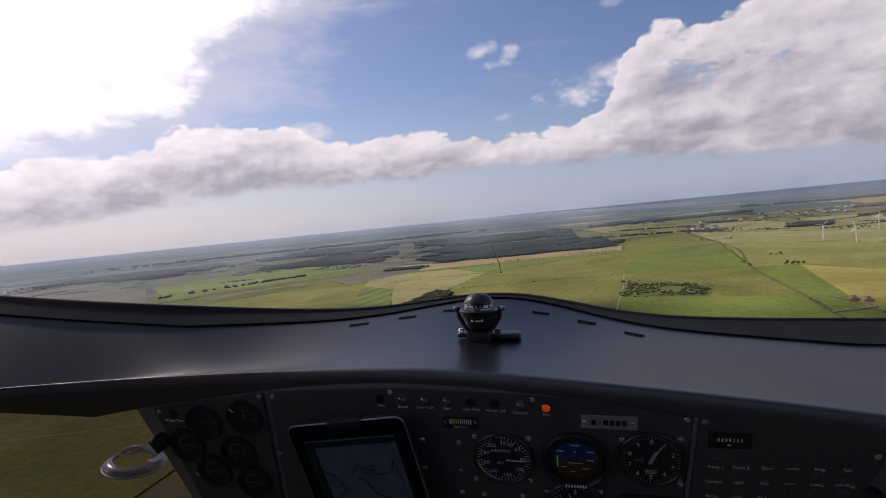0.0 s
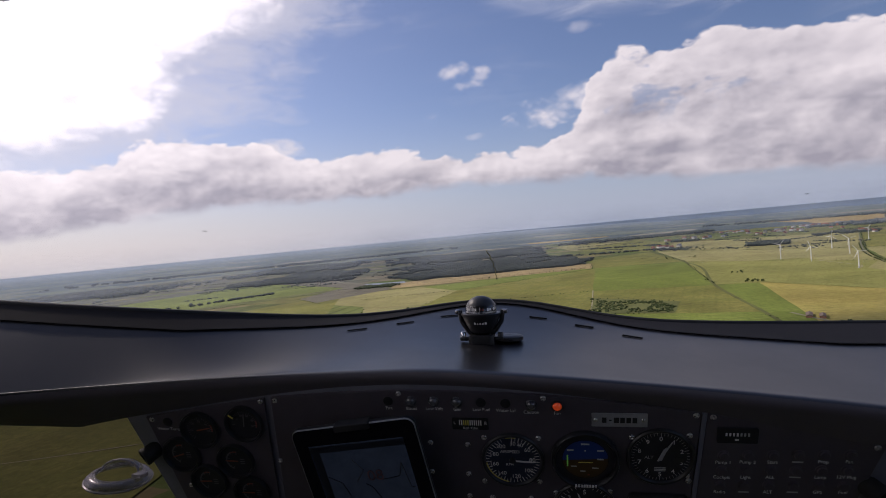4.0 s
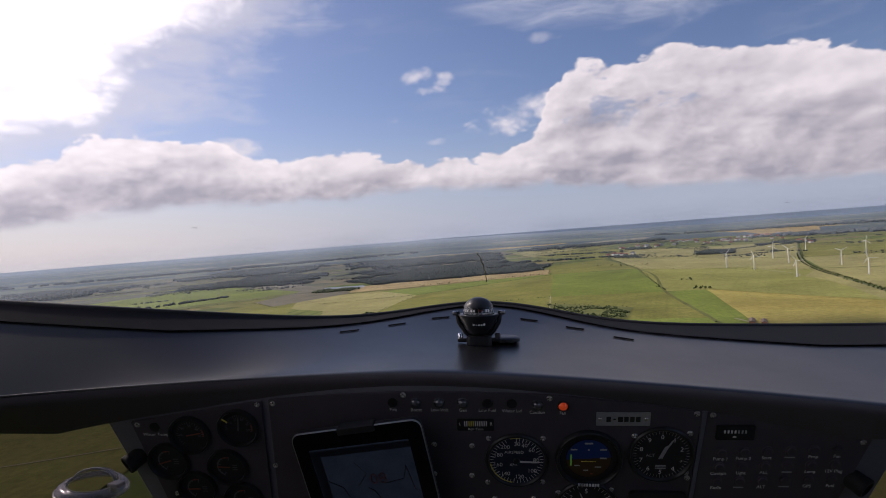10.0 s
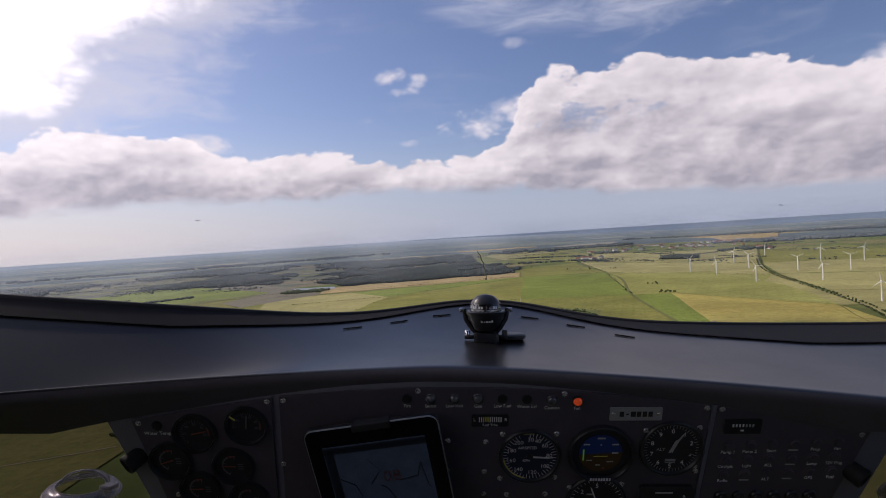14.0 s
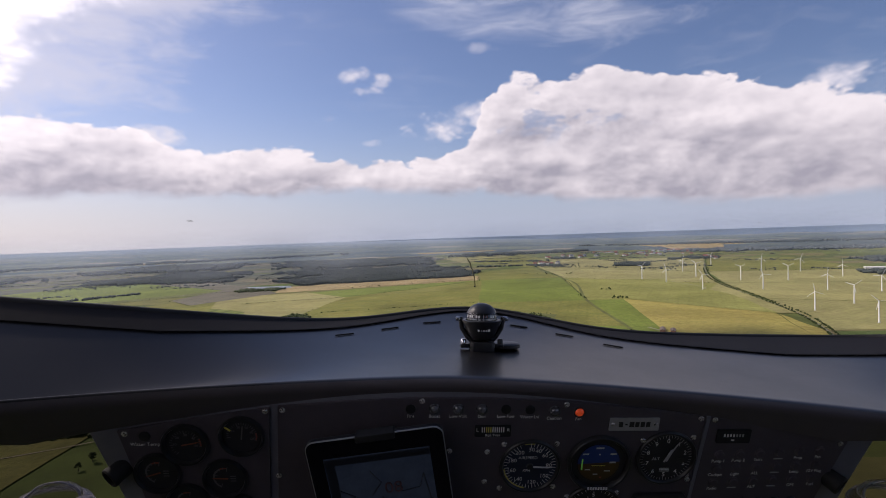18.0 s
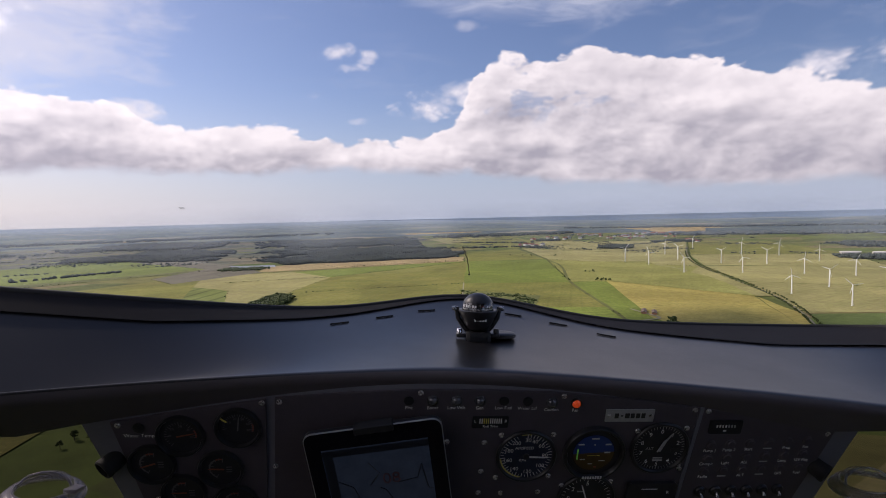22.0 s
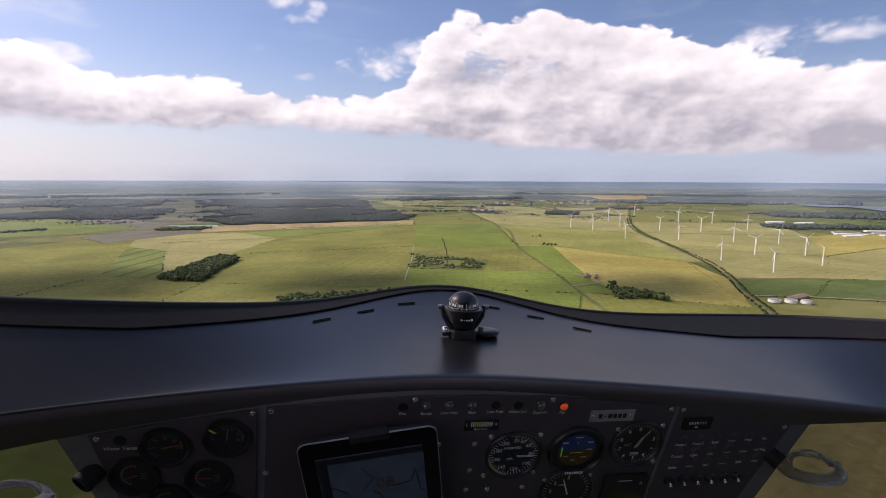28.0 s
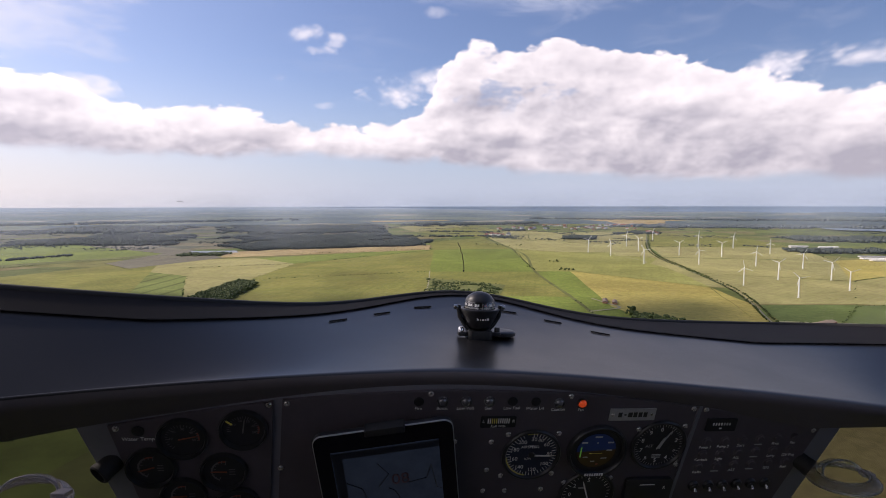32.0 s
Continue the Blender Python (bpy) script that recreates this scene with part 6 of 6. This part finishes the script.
# loose hedges and copses all over the middle distance
_cs, _rs, _hr = [], [], np.random.default_rng(31)
for _ in range(150):
    a, dist = radians(_hr.uniform(-52, 62)), _hr.uniform(3700, 7400)
    x, y = dist * math.sin(a), dist * math.cos(a)
    turn, n = _hr.choice((0.4, 2.0, 1.2, 0.1)) + _hr.normal() * 0.15, int(_hr.uniform(8, 46))
    wide = 6 if _hr.random() < 0.7 else 45
    for k in range(n):
        px = x + math.cos(turn) * k * 11 + _hr.normal() * wide
        py = y + math.sin(turn) * k * 11 + _hr.normal() * wide
        q, s = lift(px, py, 5)
        _cs.append(q[:])
        _rs.append(s * _hr.uniform(3.0, 6.5))
tagged(leafy(_cs, _rs, LEAF_HAZY, "hedgerows"), "many loose hedges and small copses between fields", "hedgerow", "", "stuff")

# thin hedges and bushes along some field edges
_cs, _rs, _hr = [], [], np.random.default_rng(77)
for plot in PLOTS:
    for (x0, y0), (x1, y1) in zip(plot, plot[1:] + plot[:1]):
        long, mid = math.hypot(x1 - x0, y1 - y0), math.hypot(x0 + x1, y0 + y1) / 2
        if _hr.random() > 0.40 or mid > 4600 or mid < 900:
            continue
        dense = _hr.uniform(0.25, 0.9)
        for k in range(int(long / 11)):
            t = (k + _hr.random()) / (long / 11)
            if _hr.random() > dense or noise.noise((x0 / 90 + t * long / 120, y0 / 90, 5.5)) > 0.25:
                continue
            q, s = lift(x0 + (x1 - x0) * t + _hr.normal() * 2.5, y0 + (y1 - y0) * t + _hr.normal() * 2.5, 1.2)
            _cs.append(q[:])
            _rs.append(s * _hr.uniform(1.2, 3.4))
tagged(leafy(_cs, _rs, LEAF, "field_hedges"), "thin broken hedges and bushes along field edges", "hedgerow", "", "stuff")

# wind turbines
TOWER = material("turbine_white", (0.80, 0.80, 0.78), 0.45, 0.0, (0.74, 0.74, 0.73), 0.4)
tb = thing("wind_turbine", Matrix(), "white three-bladed wind turbine on a tapered tower", "wind turbine", "wind farm")
part("foundation", lathe(((7.0, 0), (7.0, 0.5), (3.2, 1.2), (0, 1.2)), 20), material("concrete", (0.42, 0.41, 0.38), 0.9, 0.0, (0.36, 0.35, 0.33), 0.5), tb, "round concrete foot")
part("tower", lathe(((2.3, 0.5), (2.05, 20), (1.75, 45), (1.45, 64.5), (0, 64.5)), 20), TOWER, tb, smooth=60)
part("nacelle", box(2.9, 7.0, 3.0, 0.8, (0, 1.2, 66.0), 3), TOWER, tb, smooth=40)
HUB = Matrix.Translation((0, -3.3, 66.0))
hub = part("hub", lathe(((0, 2.4), (0.9, 1.9), (1.5, 0.8), (1.6, -0.6), (1.4, -1.0)), 18, Matrix.Rotation(radians(90), 4, "X")), TOWER, tb, at=HUB, smooth=60)


def blade():
    b = bmesh.new()
    rows = []
    for r, ch, tw in ((0.8, 1.1, 60), (3.0, 1.5, 45), (6.0, 2.5, 28), (12, 2.0, 16), (20, 1.4, 8), (26, 0.8, 4), (28.5, 0.25, 2)):
        t = radians(tw)
        row = []
        for cx, cy in ((-0.35, 0.0), (-0.1, 0.11), (0.25, 0.08), (0.65, 0.0), (0.25, -0.05), (-0.1, -0.08)):
            x, y = cx * ch, cy * ch
            row.append(b.verts.new((x * math.cos(t) - y * math.sin(t), x * math.sin(t) + y * math.cos(t), r)))
        rows.append(row)
    for p, q in zip(rows, rows[1:]):
        for i in range(6):
            b.faces.new((p[i], p[(i + 1) % 6], q[(i + 1) % 6], q[i]))
    b.faces.new(rows[-1])
    bmesh.ops.recalc_face_normals(b, faces=b.faces)
    return b


for k in range(3):
    part("blade", blade(), TOWER, hub, smooth=60, at=Matrix.Rotation(radians(120 * k), 4, "Y"))
SITES = ((1340, 2860, 1.08, 40), (1370, 2640, 1.0, 100), (1800, 3250, 1.05, 15), (1670, 2870, 1.1, 70), (1340, 2250, 1.0, 85), (2290, 3730, 1.05, 30), (1760, 2600, 1.0, 55), (2230, 3090, 1.1, 10), (1580, 2180, 0.98, 95), (1940, 2490, 1.05, 60), (2370, 2940, 1.08, 20), (2300, 2560, 0.9, 0), (1790, 2070, 0.97, 5), (1330, 1590, 0.9, 110), (1560, 1690, 0.94, 50), (1920, 1950, 0.95, 25), (1320, 1350, 0.88, 75), (1740, 1640, 0.96, 45), (1590, 1430, 0.9, 65))
for i, (x, y, sc, turn) in enumerate(SITES):
    p, s = lift(x, y)
    m = Matrix.Translation(p) @ Matrix.Rotation(radians(-36 + 3 * math.sin(i * 2.1)), 4, "Z")
    t = tb if i == 0 else copy_thing(tb, m)
    t.matrix_basis = m
    t.scale = (s * sc,) * 3
    for c in t.children:
        if c.name.startswith("hub"):
            c.matrix_basis = HUB @ Matrix.Rotation(radians(turn), 4, "Y")

# houses
ROOFS = [material("roof_red", (0.28, 0.10, 0.06), 0.85, 0.0, (0.22, 0.09, 0.06), 0.6), material("roof_grey", (0.24, 0.24, 0.25), 0.8, 0.0, (0.19, 0.19, 0.20), 0.6)]
WALLS = [material("render_white", (0.70, 0.68, 0.62), 0.85, 0.0, (0.62, 0.60, 0.55), 0.8), material("brick_wall", (0.34, 0.17, 0.11), 0.9, 0.0, (0.28, 0.14, 0.10), 1.5)]
PANES = material("house_window", (0.04, 0.05, 0.06), 0.15)


def house(label, w, d, h, roof, wall, category="house"):
    t = thing("house", Matrix(), label, category, "village houses")
    b = slab([(-w / 2, -d / 2), (w / 2, -d / 2), (w / 2, d / 2), (-w / 2, d / 2)], 0, h)
    part("wall", b, wall, t)
    b = bmesh.new()
    k = d * 0.42
    vs = [b.verts.new(p) for p in ((-w / 2 - .4, -d / 2 - .5, h - .2), (w / 2 + .4, -d / 2 - .5, h - .2), (w / 2 + .4, d / 2 + .5, h - .2), (-w / 2 - .4, d / 2 + .5, h - .2), (-w / 2 - .4, 0, h + k), (w / 2 + .4, 0, h + k))]
    for f in ((0, 1, 5, 4), (2, 3, 4, 5), (1, 2, 5), (3, 0, 4), (3, 2, 1, 0)):
        b.faces.new([vs[i] for i in f])
    bmesh.ops.recalc_face_normals(b, faces=b.faces)
    rf = part("roof", b, roof, t)
    part("chimney", box(0.9, 0.9, 2.2, 0.05, (w * 0.2, 0.3, h + k)), WALLS[1], rf)
    for i in range(3):
        part("window", box(1.4, 0.12, 1.5, 0.02, (-w * 0.3 + i * w * 0.3, -d / 2 - 0.03, h * 0.55)), PANES, t)
    return t


HOUSES = [house("white house with a red pitched roof", 14, 10, 5, ROOFS[0], WALLS[0]), house("brick house with a red pitched roof", 12, 9, 4.5, ROOFS[0], WALLS[1]), house("white house with a grey roof", 16, 10, 5, ROOFS[1], WALLS[0])]
_hrng, _seen = random.Random(8), set()


def settle(x, y, i, turn, scale=1.0):
    p, s = lift(x, y, 1.0)
    m = Matrix.Translation(p) @ Matrix.Rotation(radians(turn), 4, "Z")
    t = copy_thing(HOUSES[i], m) if i in _seen else HOUSES[i]
    _seen.add(i)
    t.matrix_basis = m
    t.scale = (s * scale,) * 3


for x, y, n, rx, ry in ((2500, 6350, 10, 160, 150), (3250, 6250, 16, 300, 120), (1900, 5700, 10, 260, 300), (2700, 5600, 18, 420, 350), (3500, 6200, 14, 500, 400), (1250, 4600, 6, 150, 120), (-4800, 3800, 10, 420, 350), (2780, 4560, 6, 120, 120)):
    for k in range(n):
        settle(x + _hrng.gauss(0, rx * 0.5), y + _hrng.gauss(0, ry * 0.5), _hrng.choice((0, 0, 1, 2)), _hrng.uniform(-30, 60), _hrng.uniform(1.8, 2.9))


BROWN_ROOF = material("roof_brown", (0.22, 0.16, 0.12), 0.85, 0.0, (0.17, 0.13, 0.10), 0.5)


def hall(x, y, turn, w, d, label):
    p, s = lift(x, y, 1.0)
    t = thing("long_shed", Matrix.Translation(p) @ Matrix.Rotation(radians(turn), 4, "Z"), label, "shed", "farm sheds")
    part("wall", box(w * s, d * s, 5 * s, 0, (0, 0, 2.5 * s)), WALLS[0] if w > 60 else WALLS[1], t)
    part("roof", slab([(-d * 0.55 * s, 4.6 * s), (d * 0.55 * s, 4.6 * s), (0, 7.5 * s)], -w * 0.51 * s, w * 0.51 * s), (WALLS[0] if d > 28 else ROOFS[1]) if w > 60 else BROWN_ROOF, t, at=Matrix.Rotation(radians(90), 4, "Z") @ Matrix.Rotation(radians(90), 4, "X"))


for x, y, turn, w, d in ((2810, 2900, -20, 90, 22), (2950, 2830, -20, 80, 20), (2700, 2310, -24, 120, 26), (2760, 2190, -24, 90, 24), (2860, 2240, -24, 90, 24), (2620, 2220, -24, 130, 34), (2800, 2120, -24, 130, 34), (2930, 2330, -20, 110, 34), (2560, 2150, -20, 80, 30), (2870, 2960, -20, 100, 30), (3010, 2870, -18, 100, 30), (705, 1385, 62, 46, 13), (725, 1365, 62, 40, 12)):
    hall(x, y, turn, w, d, "long pale farm shed with a low roof")
# round slurry tanks at the farm road
for x, y, r, h in ((1000, 1012, 13, 6), (1034, 1000, 12, 7), (1062, 985, 11, 7)):
    p, s = lift(x, y, 1.0)
    t = thing("round_tank", Matrix.Translation(p), "round pale concrete tank with a domed grey cover", "tank", "farm tanks")
    part("wall", lathe(((r, 0), (r, h), (r - 0.5, h), (r - 0.5, h - 1)), 32), WALLS[0], t, smooth=40)
    part("cover", lathe(((r - 0.4, h - 0.4), (r * 0.6, h + 1.8), (0, h + 2.8)), 32), ROOFS[1], t, smooth=180)
hall(1090, 1035, 20, 60, 20, "long pale shed beside round tanks")

# ---------------------------------------------------------------- unseen clouds added to shade the aircraft and some of the fields
VAPOUR = material("cloud_white", (0.88, 0.88, 0.90), 1.0, 0.0, (0.80, 0.80, 0.84), 0.01, spec=0.0)


# half-clear stuff of the added cloud that dims the sun on the cockpit
THIN = bpy.data.materials.new("sun_dimming_cloud")
THIN.use_nodes = True
_nt = THIN.node_tree
_nt.nodes.clear()
_t, _d, _x, _o = (_nt.nodes.new(k) for k in ("ShaderNodeBsdfTransparent", "ShaderNodeBsdfDiffuse", "ShaderNodeMixShader", "ShaderNodeOutputMaterial"))
_d.inputs[0].default_value, _x.inputs[0].default_value = (0.88, 0.88, 0.90, 1), 0.45
for _f, _to in ((_t.outputs[0], _x.inputs[1]), (_d.outputs[0], _x.inputs[2]), (_x.outputs[0], _o.inputs[0])):
    _nt.links.new(_f, _to)


def shade_cloud(x, y, z, far, size, seed, count=46, mat=VAPOUR):
    """Adds an unseen cumulus far up the sun's way, to shadow the given place."""
    rng = random.Random(seed)
    c = Vector((x, y, z)) + _s * far
    cs, rs = [], []
    for k in range(count):
        a, r = rng.uniform(0, 6.28), size * math.sqrt(rng.random())
        cs.append((r * 1.25 * math.cos(a), r * math.sin(a), rng.uniform(0, size * 0.35) * (1 - r / size / 1.4)))
        rs.append(size * rng.uniform(0.16, 0.34))
    ob = leafy(cs, rs, mat, "cloud", 0.6, None, Matrix.Translation(c))
    ob.data.shade_smooth()
    return tagged(ob, "unseen white cloud added beside the flight path to cast shadow", "cloud", "fair weather clouds", "stuff")


shade_cloud(0, 0, ALT, 950, 130, 1, 40, THIN)
shade_cloud(790, 1150, 0, 3000, 170, 2, 90)
shade_cloud(-700, 1450, 0, 3100, 260, 3)
shade_cloud(40, 1330, 0, 3050, 170, 4, 70)
